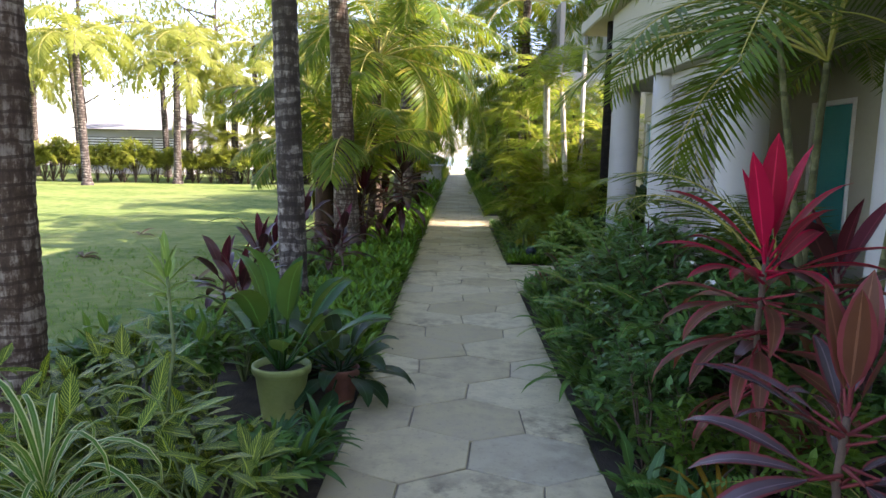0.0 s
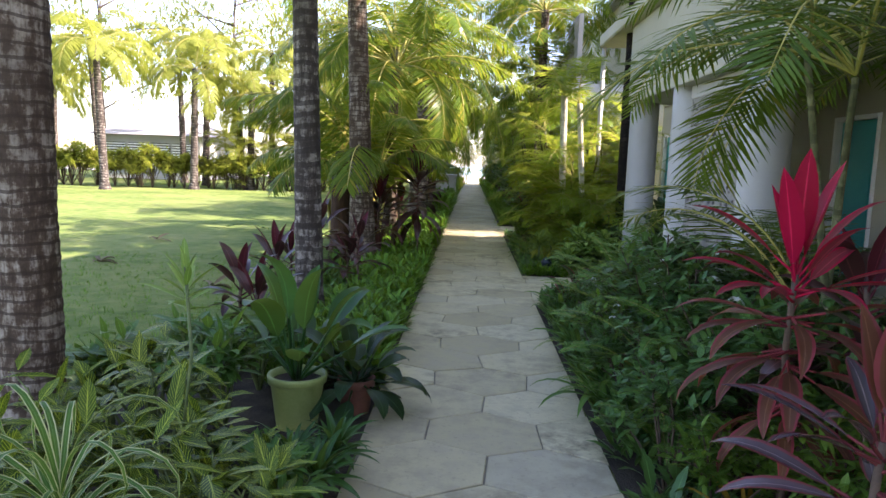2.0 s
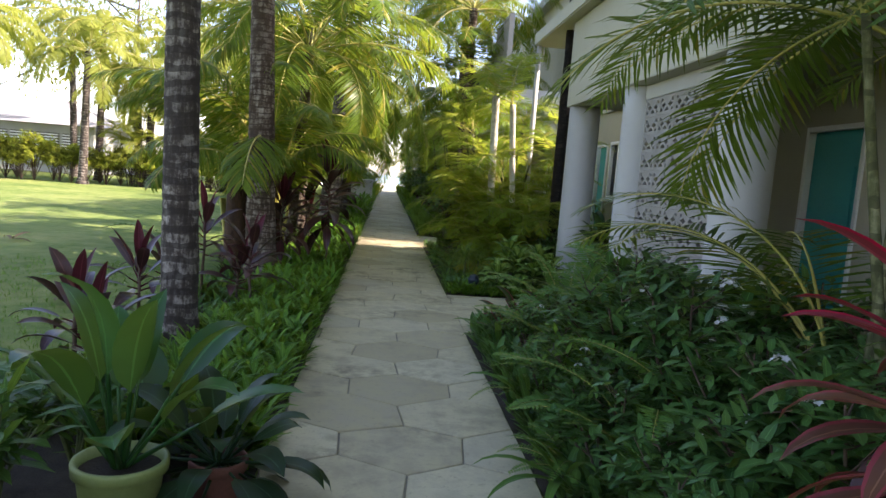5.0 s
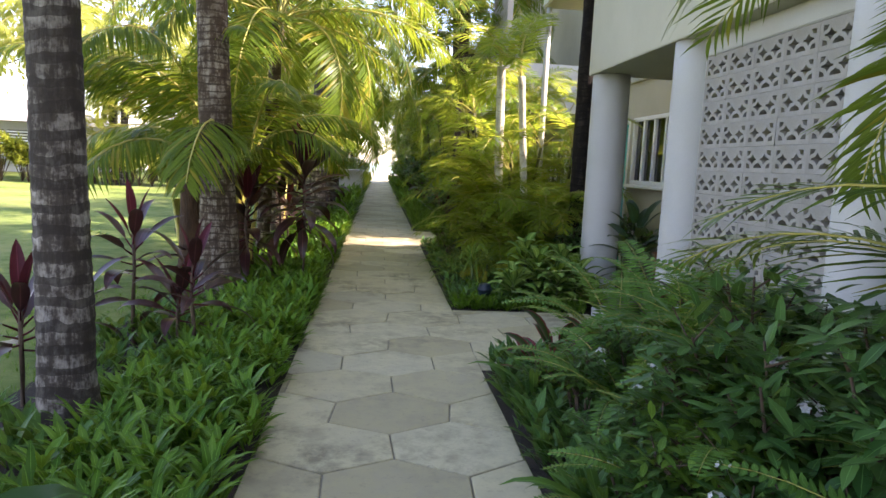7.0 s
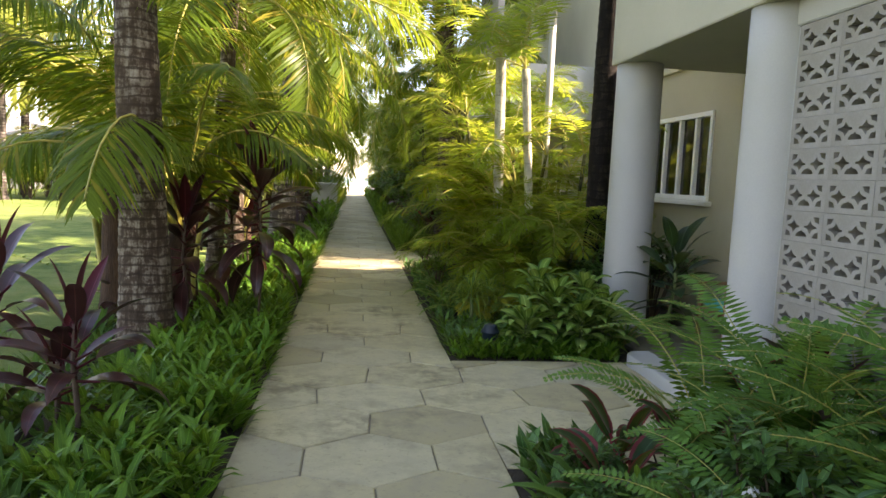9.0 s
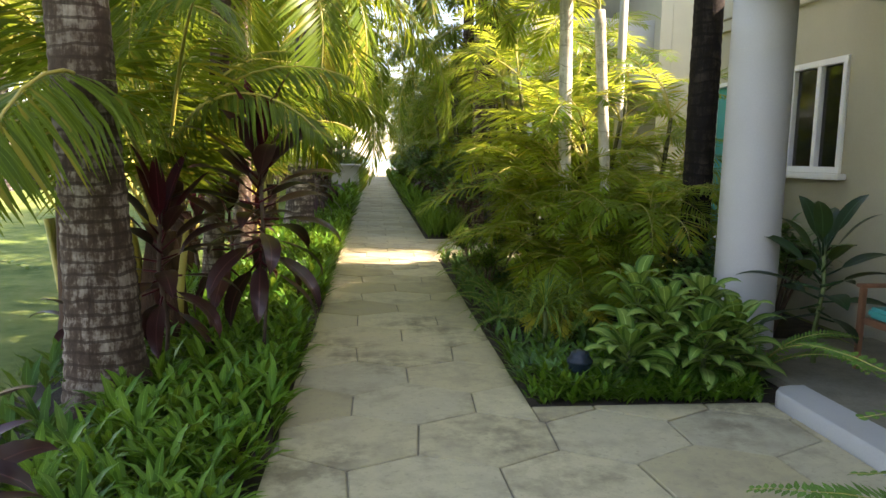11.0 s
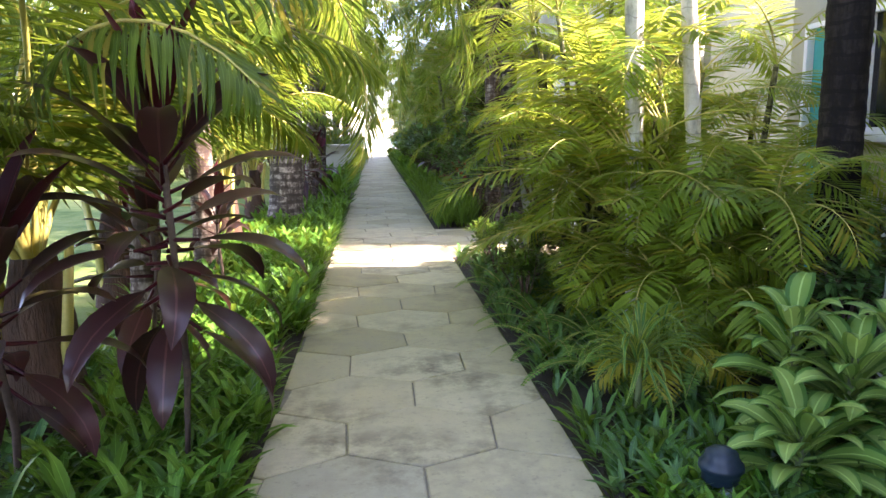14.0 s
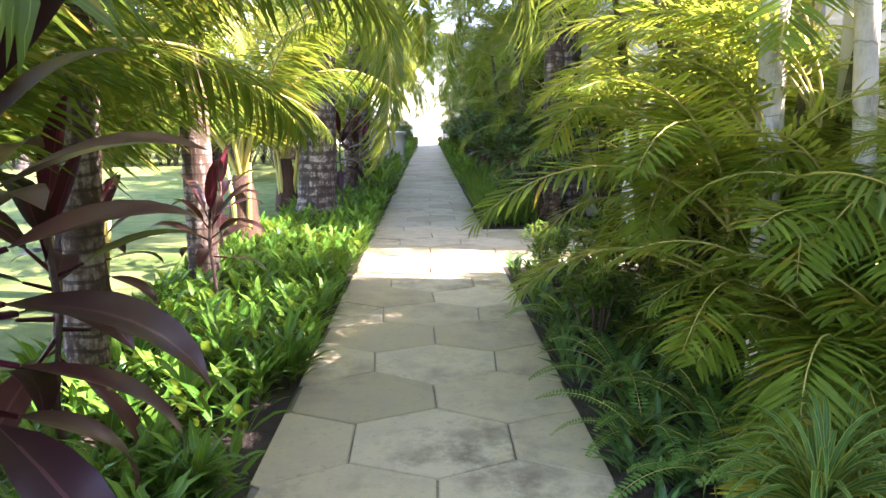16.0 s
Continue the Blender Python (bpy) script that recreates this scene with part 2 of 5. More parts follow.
L_DARKBLADE = leaf_material("dark_blade_leaf", (0.010, 0.032, 0.015), (0.022, 0.06, 0.022), 0.35, 0.2)
L_BROAD = leaf_material("broad_green_leaf", (0.014, 0.07, 0.016), (0.045, 0.15, 0.035), 0.28, 0.28, spec=0.25)
L_VEIN = leaf_material("yellow_veined_leaf", (0.010, 0.048, 0.008), (0.038, 0.11, 0.018), 0.36, 0.3, vein=(0.42, 0.48, 0.05), vein_amount=0.2)
L_MAROON = leaf_material("maroon_leaf", (0.026, 0.012, 0.012), (0.085, 0.030, 0.027), 0.28, 0.15, spec=0.35, through_tint=(0.16, 0.04, 0.035), tint=0.4)
L_MAROON_RED = leaf_material("red_young_leaf", (0.06, 0.012, 0.016), (0.12, 0.018, 0.028), 0.34, 0.3, through_tint=(0.16, 0.04, 0.035), tint=0.4)
L_PINK = leaf_material("crimson_leaf", (0.34, 0.008, 0.035), (0.60, 0.016, 0.07), 0.36, 0.35, through_tint=(0.6, 0.02, 0.06), tint=0.5)
L_OLIVERED = leaf_material("olive_red_leaf", (0.075, 0.035, 0.022), (0.17, 0.07, 0.035), 0.34, 0.28, through_tint=(0.30, 0.08, 0.03), tint=0.5)
L_ROSE = leaf_material("rose_brown_leaf", (0.17, 0.03, 0.035), (0.36, 0.055, 0.065), 0.36, 0.28, through_tint=(0.34, 0.05, 0.05), tint=0.5)
L_REDEDGE = leaf_material("red_leaf_edge", (0.17, 0.035, 0.04), (0.27, 0.06, 0.06), 0.38, 0.25, through_tint=(0.16, 0.04, 0.035), tint=0.4)
L_PURPLE = leaf_material("grey_purple_leaf", (0.055, 0.045, 0.05), (0.16, 0.11, 0.12), 0.26, 0.12, spec=0.4, through_tint=(0.16, 0.04, 0.035), tint=0.4)
L_CREAMEDGE = leaf_material("cream_leaf_edge", (0.50, 0.52, 0.22), (0.68, 0.68, 0.36), 0.45, 0.3)
L_PALE = leaf_material("pale_green_leaf", (0.14, 0.28, 0.05), (0.31, 0.43, 0.11), 0.38, 0.33)
L_MID = leaf_material("mid_green_leaf", (0.032, 0.12, 0.022), (0.095, 0.22, 0.045), 0.38, 0.35)
L_CROTON = leaf_material("orange_croton_leaf", (0.26, 0.12, 0.015), (0.40, 0.24, 0.03), 0.35, 0.35)
# far tree leaf, paled in colour to stand in for overexposed sunlight
L_FAR = leaf_material("sunlit_far_foliage", (0.14, 0.18, 0.035), (0.28, 0.30, 0.06), 0.5, 0.5)
# hedge leaf lightened so its colour carries the sun on the far hedge
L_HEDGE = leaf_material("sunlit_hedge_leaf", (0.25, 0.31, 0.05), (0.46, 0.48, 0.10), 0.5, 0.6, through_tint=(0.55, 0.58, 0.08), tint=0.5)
# lit copy of the palm leaflets, sunlight put into the paler colour
L_FARPALM = leaf_material("sunlit_far_palm_leaflet", (0.17, 0.21, 0.035), (0.34, 0.36, 0.07), 0.45, 0.5)

# glass panes of the porch windows
M_GLASS, _nt, _p, _o = mat("window_glass")
_p.inputs["Base Color"].default_value = (0.03, 0.035, 0.035, 1)
_p.inputs["Roughness"].default_value = 0.04
_p.inputs["Transmission Weight"].default_value = 0.75


# ---- mesh tools ----
def part(name, bm, material, parent=None, label=""):
    me = bpy.data.meshes.new(name)
    bm.to_mesh(me)
    bm.free()
    for m in (material if isinstance(material, (list, tuple)) else (material,)):
        me.materials.append(m)
    ob = new(name, me)
    if parent:
        ob.parent = parent
    return tagged(ob, label)


def empty(name, m, label="", category="", group="", kind=""):
    ob = new(name)
    ob.empty_display_size = 0.1
    ob.matrix_world = m
    return tagged(ob, label, category, group, kind)


def put(name, me, parent, m):
    """An object of its own on a shared mesh."""
    ob = new(name, me)
    ob.parent = parent
    ob.matrix_basis = m
    return ob


def box(bm, x0, y0, z0, x1, y1, z1, bevel=0.0):
    r = bmesh.ops.create_cube(bm, size=1.0, matrix=Matrix.LocRotScale(((x0 + x1) / 2, (y0 + y1) / 2, (z0 + z1) / 2), None, (x1 - x0, y1 - y0, z1 - z0)))
    if bevel:
        edges = {e for v in r["verts"] for e in v.link_edges}
        bmesh.ops.bevel(bm, geom=list(edges), offset=bevel, segments=2, affect="EDGES")
    return r


def boxed(name, dims, material, parent=None, label="", bevel=0.008):
    bm = bmesh.new()
    box(bm, *dims, bevel)
    return part(name, bm, material, parent, label)


def lathe(bm, profile, seg=24, centre=lambda z: (0.0, 0.0), wobble=0.0, smooth=True, cap=True):
    """Revolve (radius, z) pairs round a centre line."""
    rings = []
    for r, z in profile:
        cx, cy = centre(z)
        ring = []
        for k in range(seg):
            a = 2 * math.pi * k / seg
            rr = r * (1 + wobble * (noise.noise((math.cos(a) * 2, math.sin(a) * 2, z * 3.1)) + 0.5 * noise.noise((math.cos(a) * 6, math.sin(a) * 6, z * 9))))
            ring.append(bm.verts.new((cx + rr * math.cos(a), cy + rr * math.sin(a), z)))
        rings.append(ring)
    for a, b in zip(rings, rings[1:]):
        for k in range(seg):
            f = bm.faces.new((a[k], a[(k + 1) % seg], b[(k + 1) % seg], b[k]))
            f.smooth = smooth
    if cap:
        bm.faces.new(rings[-1])
        bm.faces.new(list(reversed(rings[0])))


def tube(bm, points, r0, r1, seg=6):
    """A tapered round bar along points."""
    pts = [Vector(p) for p in points]
    rings = []
    for i, p in enumerate(pts):
        d = (pts[min(i + 1, len(pts) - 1)] - pts[max(i - 1, 0)]).normalized()
        u = d.orthogonal().normalized()
        v = d.cross(u)
        r = r0 + (r1 - r0) * i / (len(pts) - 1)
        rings.append([bm.verts.new(p + (u * math.cos(2 * math.pi * k / seg) + v * math.sin(2 * math.pi * k / seg)) * r) for k in range(seg)])
    for a, b in zip(rings, rings[1:]):
        best = min(range(seg), key=lambda s: (a[0].co - b[s].co).length)
        for k in range(seg):
            f = bm.faces.new((a[k], a[(k + 1) % seg], b[(k + 1 + best) % seg], b[(k + best) % seg]))
            f.smooth = True
    bm.faces.new(rings[-1])


class Foliage:
    """Collects leaf blades into one mesh. Slot 0 is the blade, slot 1 its margin, slot 2 stalks."""

    def __init__(self):
        self.v, self.f, self.uv, self.mi = [], [], [], []

    def leaf(self, base, along, up, length, width, bend=0.6, seg=4, point=1.0, fold=0.15, margin=False, twist=0.0, slot=0, full=0.45):
        along, up = along.normalized(), up.normalized()
        side = along.cross(up)
        if side.length < 1e-4:
            side = along.orthogonal()
        side.normalize()
        up = side.cross(along).normalized()
        cols = (0.0, 0.16, 0.5, 0.84, 1.0) if margin else ((0.0, 0.5, 1.0) if fold else (0.0, 1.0))
        start, p, step = len(self.v), Vector(base), length / seg
        for i in range(seg + 1):
            s = i / seg
            w = width * 0.5 * max(0.04 if i < seg else 0.0, (math.sin(math.pi * min(1.0, s ** (math.log(0.5) / math.log(full)))) ** 0.75) * point + (1 - point) * (1 - s) ** 0.4)
            a = -bend * s * s
            d = along * math.cos(a) + up * math.sin(a)
            n = up * math.cos(a) - along * math.sin(a)
            sd_ = side * math.cos(twist * s) + n * math.sin(twist * s)
            for c in cols:
                o = (c - 0.5) * 2
                self.v.append(p + sd_ * (o * w) + n * (abs(o) * w * fold))
            p = p + d * step
        k = len(cols)
        for i in range(seg):
            for j in range(k - 1):
                a = start + i * k + j
                self.f.append((a, a + 1, a + 1 + k, a + k))
                self.uv += [(cols[j], i / seg), (cols[j + 1], i / seg), (cols[j + 1], (i + 1) / seg), (cols[j], (i + 1) / seg)]
                self.mi.append(1 if margin and j in (0, k - 2) else slot)

    def stalk(self, points, r0, r1, slot=2, seg=5):
        pts = [Vector(p) for p in points]
        start = len(self.v)
        for i, p in enumerate(pts):
            d = (pts[min(i + 1, len(pts) - 1)] - pts[max(i - 1, 0)]).normalized()
            u = d.cross(Vector((0, 1, 0.01))).normalized()
            v = d.cross(u)
            r = r0 + (r1 - r0) * i / (len(pts) - 1)
            for k in range(seg):
                self.v.append(p + (u * math.cos(2 * math.pi * k / seg) + v * math.sin(2 * math.pi * k / seg)) * r)
        for i in range(len(pts) - 1):
            for k in range(seg):
                a, b = start + i * seg + k, start + i * seg + (k + 1) % seg
                self.f.append((a, b, b + seg, a + seg))
                self.uv += [(0.2, 0.5)] * 4
                self.mi.append(slot)

    def mesh(self, name, *materials):
        me = bpy.data.meshes.new(name)
        me.from_pydata([tuple(v) for v in self.v], [], self.f)
        for m in materials:
            me.materials.append(m)
        layer = me.uv_layers.new(name="UVMap")
        layer.data.foreach_set("uv", np.array(self.uv, dtype=np.float32).ravel())
        me.polygons.foreach_set("material_index", np.array(self.mi, dtype=np.int32))
        me.polygons.foreach_set("use_smooth", np.ones(len(self.f), dtype=bool))
        me.update()
        return me


def frond_mesh(name, rng, length, leaflets, leaf_len, leaf_w, rise, bend, leaf_mat, stalk=0.18, vee=0.25, hang=0.5, thick=0.014, sweep=0.9, ragged=0.12):
    """A feather leaf that leaves the crown along +x, rises and arches over."""
    f = Foliage()
    n = 14
    pts, p = [], Vector((0, 0, 0))
    for i in range(n + 1):
        pts.append(p.copy())
        a = rise - bend * ((i + 0.5) / n) ** 1.25
        p = p + Vector((math.cos(a), 0, math.sin(a))) * (length / n)
    f.stalk(pts, thick, thick * 0.2)
    for i in range(leaflets):
        s = stalk + (1 - stalk) * (i + 0.5) / leaflets
        q = s * n
        k = min(int(q), n - 1)
        base = pts[k].lerp(pts[k + 1], q - k)
        tan = (pts[k + 1] - pts[k]).normalized()
        nor = Vector((-tan.z, 0, tan.x))
        u = (s - stalk) / (1 - stalk)
        size = (0.55 + 0.45 * math.sin(math.pi * min(1, u * 0.85 + 0.18))) * (1.0 if u < 0.85 else 1.0 - (u - 0.85) * 3.2)
        for sgn in (-1, 1):
            if rng.random() < ragged * 0.25:
                continue
            fwd = sweep * (0.45 + 0.75 * u) * rng.uniform(0.85, 1.15)
            d = Vector((0, sgn, 0)) + tan * fwd + nor * (vee + rng.uniform(-0.06, 0.06)) - Vector((0, 0, hang * rng.uniform(0.3, 0.8)))
            f.leaf(base, d, nor, leaf_len * size * rng.uniform(0.85, 1.1), leaf_w * rng.uniform(0.8, 1.1), bend=hang * rng.uniform(0.9, 1.7), seg=3, fold=0.0, full=0.3, twist=rng.uniform(-0.3, 0.3))
    return f.mesh(name, leaf_mat, leaf_mat, M_RACHIS)


def blade_mesh(name, length, width, bend, mats, margin=False, petiole=0.0, fold=0.2, full=0.45, seg=7, rise=0.0, twist=0.0, point=1.0):
    """One large leaf along +x, with a stalk when it has one."""
    f = Foliage()
    along = Vector((math.cos(rise), 0, math.sin(rise)))
    base = Vector((0, 0, 0))
    if petiole:
        f.stalk([base, base + along * petiole * 0.5, base + along * petiole], width * 0.05 + 0.004, width * 0.03 + 0.003)
        base = base + along * petiole
    f.leaf(base, along, Vector((-along.z, 0, along.x)), length, width, bend, seg, point=point, fold=fold, margin=margin, twist=twist, full=full)
    return f.mesh(name, *mats)


def spin(az, tilt=0.0, roll=0.0):
    return Matrix.Rotation(az, 4, "Z") @ Matrix.Rotation(-tilt, 4, "Y") @ Matrix.Rotation(roll, 4, "X")


# ---- ground, path, beds ----
def sheet(name, x0, y0, x1, y1, z, material, nx=1, ny=1, rough=0.0, label="", kind="structure", category=""):
    bm = bmesh.new()
    vs = [[bm.verts.new((x0 + (x1 - x0) * i / nx, y0 + (y1 - y0) * j / ny, z + (rough * noise.noise((i * 0.7, j * 0.7, 3.3)) if 0 < i < nx and 0 < j < ny else 0.0))) for j in range(ny + 1)] for i in range(nx + 1)]
    for i in range(nx):
        for j in range(ny):
            bm.faces.new((vs[i][j], vs[i + 1][j], vs[i + 1][j + 1], vs[i][j + 1])).smooth = True
    return tagged(part(name, bm, material), label, category, "", kind)


PX0, PX1 = -0.86, 0.65
PATH_END = 62.0
sheet("ground", -400, -400, 400, 400, -0.03, M_LAWN, label="mown green lawn that runs out to the horizon", category="ground")
sheet("beach", -300, PATH_END + 2, 300, PATH_END + 40, -0.005, M_SAND, label="pale sunlit beach sand at the path's end", category="beach")
sheet("water", -400, PATH_END + 40, 400, 399, 0.002, M_SEA, label="blue-green sea beyond the beach", category="sea")


def slab(name, x0, y0, x1, y1, z0, z1, material, label, category):
    bm = bmesh.new()
    box(bm, x0, y0, z0, x1, y1, z1)
    return tagged(part(name, bm, material), label, category, "", "structure")


SIDE_Y0, SIDE_Y1 = 8.85, 11.1       # the paved way to the porch
SIDE2_Y0, SIDE2_Y1 = 17.4, 20.0     # the next one
path = slab("pavement", PX0 + 0.01, -4, PX1 - 0.01, PATH_END, -0.12, -0.012, M_JOINT, "straight garden path of large hexagonal stone pavers", "path")
side_path = slab("pavement_side", PX1, SIDE_Y0 + 0.01, 2.75, SIDE_Y1 - 0.01, -0.12, -0.012, M_JOINT, "paved side path that leads to the porch", "path")
side_path_far = slab("pavement_side_far", PX1, SIDE2_Y0 + 0.01, 2.4, SIDE2_Y1 - 0.01, -0.12, -0.012, M_JOINT, "second paved side path between the planting beds", "path")


def bed(name, x0, y0, x1, y1, label):
    nx, ny = max(2, int((x1 - x0) / 0.25)), max(2, int((y1 - y0) / 0.3))
    return sheet(name, x0, y0, x1, y1, -0.004, M_SOIL, nx, ny, 0.03, label, "structure", "flower bed")


bed("bed_left", -2.55, -3, PX0, 24, "dark mulched flower bed along the lawn")
bed("bed_left_far", -2.6, 24, PX0, PATH_END, "dark mulched flower bed along the hedge")
bed("bed_right", PX1, -3, 2.75, SIDE_Y0, "dark mulched flower bed before the porch")
bed("bed_right_mid", PX1, SIDE_Y1, 3.9, SIDE2_Y0, "dark mulched flower bed between the side paths")
bed("bed_right_far", PX1, SIDE2_Y1, 4.5, PATH_END, "dark mulched flower bed along the far path")

# ---- buildings ----
def column(bm, x, y, z0, z1, r):
    lathe(bm, [(r * 1.06, z0), (r * 1.06, z0 + 0.05), (r, z0 + 0.07), (r * 0.985, z1 - 0.4), (r * 0.98, z1)], 32, lambda z: (x, y))


def pierced(y, z, w, h):
    """Whether a point of the block's face lies in one of its openings."""
    a, b = w / 2 - 0.036, h / 2 - 0.030
    if abs(y) > a or abs(z) > b:
        return False
    centre = min(math.hypot(y / 0.082, (z - b) / 0.058), math.hypot(y / 0.082, (z + b) / 0.058))
    corner = min(math.hypot((abs(y) - a) / 0.074, (z - b) / 0.058), math.hypot((abs(y) - a) / 0.074, (z + b) / 0.058))
    near = min(centre, corner)
    if near < 0.7:
        return z < 0 or abs(y) > a * 0.4
    return near > 1.16


def breeze_block(w, h, d):
    """A pierced block in the y-z plane: half-round and corner openings with diamonds between."""
    bm = bmesh.new()
    nx, nz = 44, 24
    grid = {}

    def vert(i, k, x):
        if (i, k, x) not in grid:
            grid[i, k, x] = bm.verts.new((x, -w / 2 + w * i / nx, -h / 2 + h * k / nz))
        return grid[i, k, x]
    full = {(i, k) for i in range(nx) for k in range(nz) if not pierced(-w / 2 + w * (i + 0.5) / nx, -h / 2 + h * (k + 0.5) / nz, w, h)}
    f, b = -d / 2, d / 2
    for i, k in full:
        bm.faces.new((vert(i, k, f), vert(i, k + 1, f), vert(i + 1, k + 1, f), vert(i + 1, k, f)))
        bm.faces.new((vert(i, k, b), vert(i + 1, k, b), vert(i + 1, k + 1, b), vert(i, k + 1, b)))
        for di, dk, p, q in ((-1, 0, (i, k), (i, k + 1)), (1, 0, (i + 1, k + 1), (i + 1, k)), (0, -1, (i + 1, k), (i, k)), (0, 1, (i, k + 1), (i + 1, k + 1))):
            if (i + di, k + dk) not in full:
                bm.faces.new((vert(*p, f), vert(*p, b), vert(*q, b), vert(*q, f)))
    bmesh.ops.dissolve_limit(bm, angle_limit=0.01, verts=bm.verts, edges=bm.edges)
    bmesh.ops.triangulate(bm, faces=[q for q in bm.faces if len(q.verts) > 4])
    me = bpy.data.meshes.new("breeze_block")
    bm.to_mesh(me)
    bm.free()
    me.materials.append(M_BLOCK)
    return me


BW, BH = 0.40, 0.20
BLOCK = breeze_block(BW - 0.002, BH - 0.002, 0.12)


def screen(name, x, y0, z0, cols, rows, parent, label):
    wall = empty(name, Matrix.Translation((x, y0, z0)))
    wall.parent = parent
    wall["label"] = label
    for i in range(cols):
        for k in range(rows):
            put("breeze_block", BLOCK, wall, Matrix.Translation((random.uniform(-0.002, 0.002), BW * (i + 0.5), BH * (k + 0.5))))
    return wall


def window(name, x, y0, y1, z0, z1, panes, parent):
    """A wide window in a wall that faces -x: frame, sill, panes and curtain."""
    w = empty(name, Matrix.Identity(4))
    w.parent = parent
    w["label"] = "white framed window with dark glass and grey curtains"
    t = 0.06
    bm = bmesh.new()
    box(bm, x - 0.03, y0, z1 - t, x + 0.09, y1, z1, 0.006)
    box(bm, x - 0.03, y0, z0, x + 0.09, y1, z0 + t, 0.006)
    box(bm, x - 0.03, y0, z0 + t, x + 0.09, y0 + t, z1 - t, 0.006)
    box(bm, x - 0.03, y1 - t, z0 + t, x + 0.09, y1, z1 - t, 0.006)
    for k in range(1, panes):
        c = y0 + (y1 - y0) * k / panes
        box(bm, x - 0.015, c - 0.03, z0 + t, x + 0.07, c + 0.03, z1 - t, 0.005)
    part("window_frame", bm, M_FRAME, w)
    boxed("window_sill", (x - 0.10, y0 - 0.08, z0 - 0.06, x + 0.02, y1 + 0.08, z0 - 0.003), M_FRAME, w)
    for k in range(panes):
        a, b = y0 + (y1 - y0) * k / panes + 0.04, y0 + (y1 - y0) * (k + 1) / panes - 0.04
        ob = boxed("pane", (x + 0.03, a, z0 + t, x + 0.036, b, z1 - t), M_GLASS, w, bevel=0)
        ob.visible_shadow = False
        boxed("curtain", (x + 0.16, a, z0 + 0.02, x + 0.19, a + (b - a) * (0.62 if k % 2 else 0.4), z1 - 0.02), M_CURTAIN, w)
    return w


def wall_x(name, x0, x1, y0, y1, z0, z1, holes, material):
    """A wall along y with openings (y0, y1, z0, z1) cut through it."""
    bm = bmesh.new()
    ys = sorted({y0, y1, *(h[0] for h in holes), *(h[1] for h in holes)})
    zs = sorted({z0, z1, *(h[2] for h in holes), *(h[3] for h in holes)})
    for a, b in zip(ys, ys[1:]):
        for c, d in zip(zs, zs[1:]):
            if not any(h[0] <= a and b <= h[1] and h[2] <= c and d <= h[3] for h in holes):
                box(bm, x0, a, c, x1, b, d)
    bmesh.ops.remove_doubles(bm, verts=bm.verts, dist=0.0005)
    return part(name, bm, material)


villa = empty("apartment_building", Matrix.Identity(4), "white two-storey apartment building with a columned porch", "building")
XW = 3.95                       # the porch's back wall
FLOOR = 0.06
WIN = [(13.05, 14.75, 1.45, 2.52), (10.9, 12.15, 1.45, 2.52)]
DOOR = [(14.95, 15.62, FLOOR, 2.5), (7.6, 8.5, FLOOR, 2.4)]
back = wall_x("wall", XW, XW + 0.2, -4.0, 15.85, 0.0, 3.25, WIN + DOOR, M_CREAM)
back.parent = villa
tagged(back, "cream painted rear wall of the porch")
for k, (a, b, c, d) in enumerate(WIN):
    window("window", XW, a, b, c, d, 4 if k == 0 else 3, villa)
for a, b, c, d in DOOR:
    dr = boxed("door", (XW + 0.05, a + 0.05, c, XW + 0.1, b - 0.05, d - 0.05), M_TEAL, villa, "teal painted door", 0.01)
    for z in (c + 0.35, c + 1.25):
        boxed("door_panel", (XW + 0.035, a + 0.17, z, XW + 0.055, b - 0.17, z + 0.7), M_TEAL, dr, bevel=0.008)
    bm = bmesh.new()
    box(bm, XW - 0.02, a, c, XW + 0.12, a + 0.05, d, 0.005)
    box(bm, XW - 0.02, b - 0.05, c, XW + 0.12, b, d, 0.005)
    box(bm, XW - 0.02, a + 0.05, d - 0.05, XW + 0.12, b - 0.05, d, 0.005)
    part("door_frame", bm, M_FRAME, villa)
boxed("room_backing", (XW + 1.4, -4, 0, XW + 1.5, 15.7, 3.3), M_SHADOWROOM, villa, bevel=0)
boxed("end_wall", (XW + 0.2, 15.65, 0, 6, 15.85, 3.25), M_CREAM, villa)
# low and flat roof heights are set to steer where sunlight lands
boxed("low_roof", (XW - 0.05, 12.5, 3.253, 6, 14.98, 3.33), M_FASCIA, villa)
# added strip, no known parapet; it stops sun spots on the path
boxed("roof_shade_strip", (XW - 0.05, 12.5, 3.335, 6, 13.1, 3.85), M_FASCIA, villa)
boxed("flat_roof", (XW - 0.05, 14.984, 3.253, 6, 15.9, 3.78), M_FASCIA, villa)
# added block, no known room; it shades the path and left bed
boxed("roof_shade_block", (XW, 15.0, 3.785, 6, 15.85, 4.6), M_CREAM, villa)
boxed("roof_trim", (XW - 0.06, 12.55, 3.1, XW - 0.002, 15.7, 3.22), M_FASCIA, villa)
boxed("porch_floor", (2.45, -4, 0.0, XW, 12.45, FLOOR), M_JOINT, villa, "tan tiled porch floor", bevel=0.01)
# porch beam and soffit
boxed("fascia", (2.43, -4, 2.84, 2.65, 12.47, 4.12), M_FASCIA, villa)
boxed("soffit", (2.652, -4, 2.85, XW, 12.46, 2.98), M_FASCIA, villa)
boxed("side_beam", (2.652, 12.25, 2.985, 6.0, 12.47, 3.995), M_FASCIA, villa)
boxed("eave", (2.25, -4, 4.125, 2.945, 14.6, 4.36), M_FASCIA, villa, bevel=0.02)
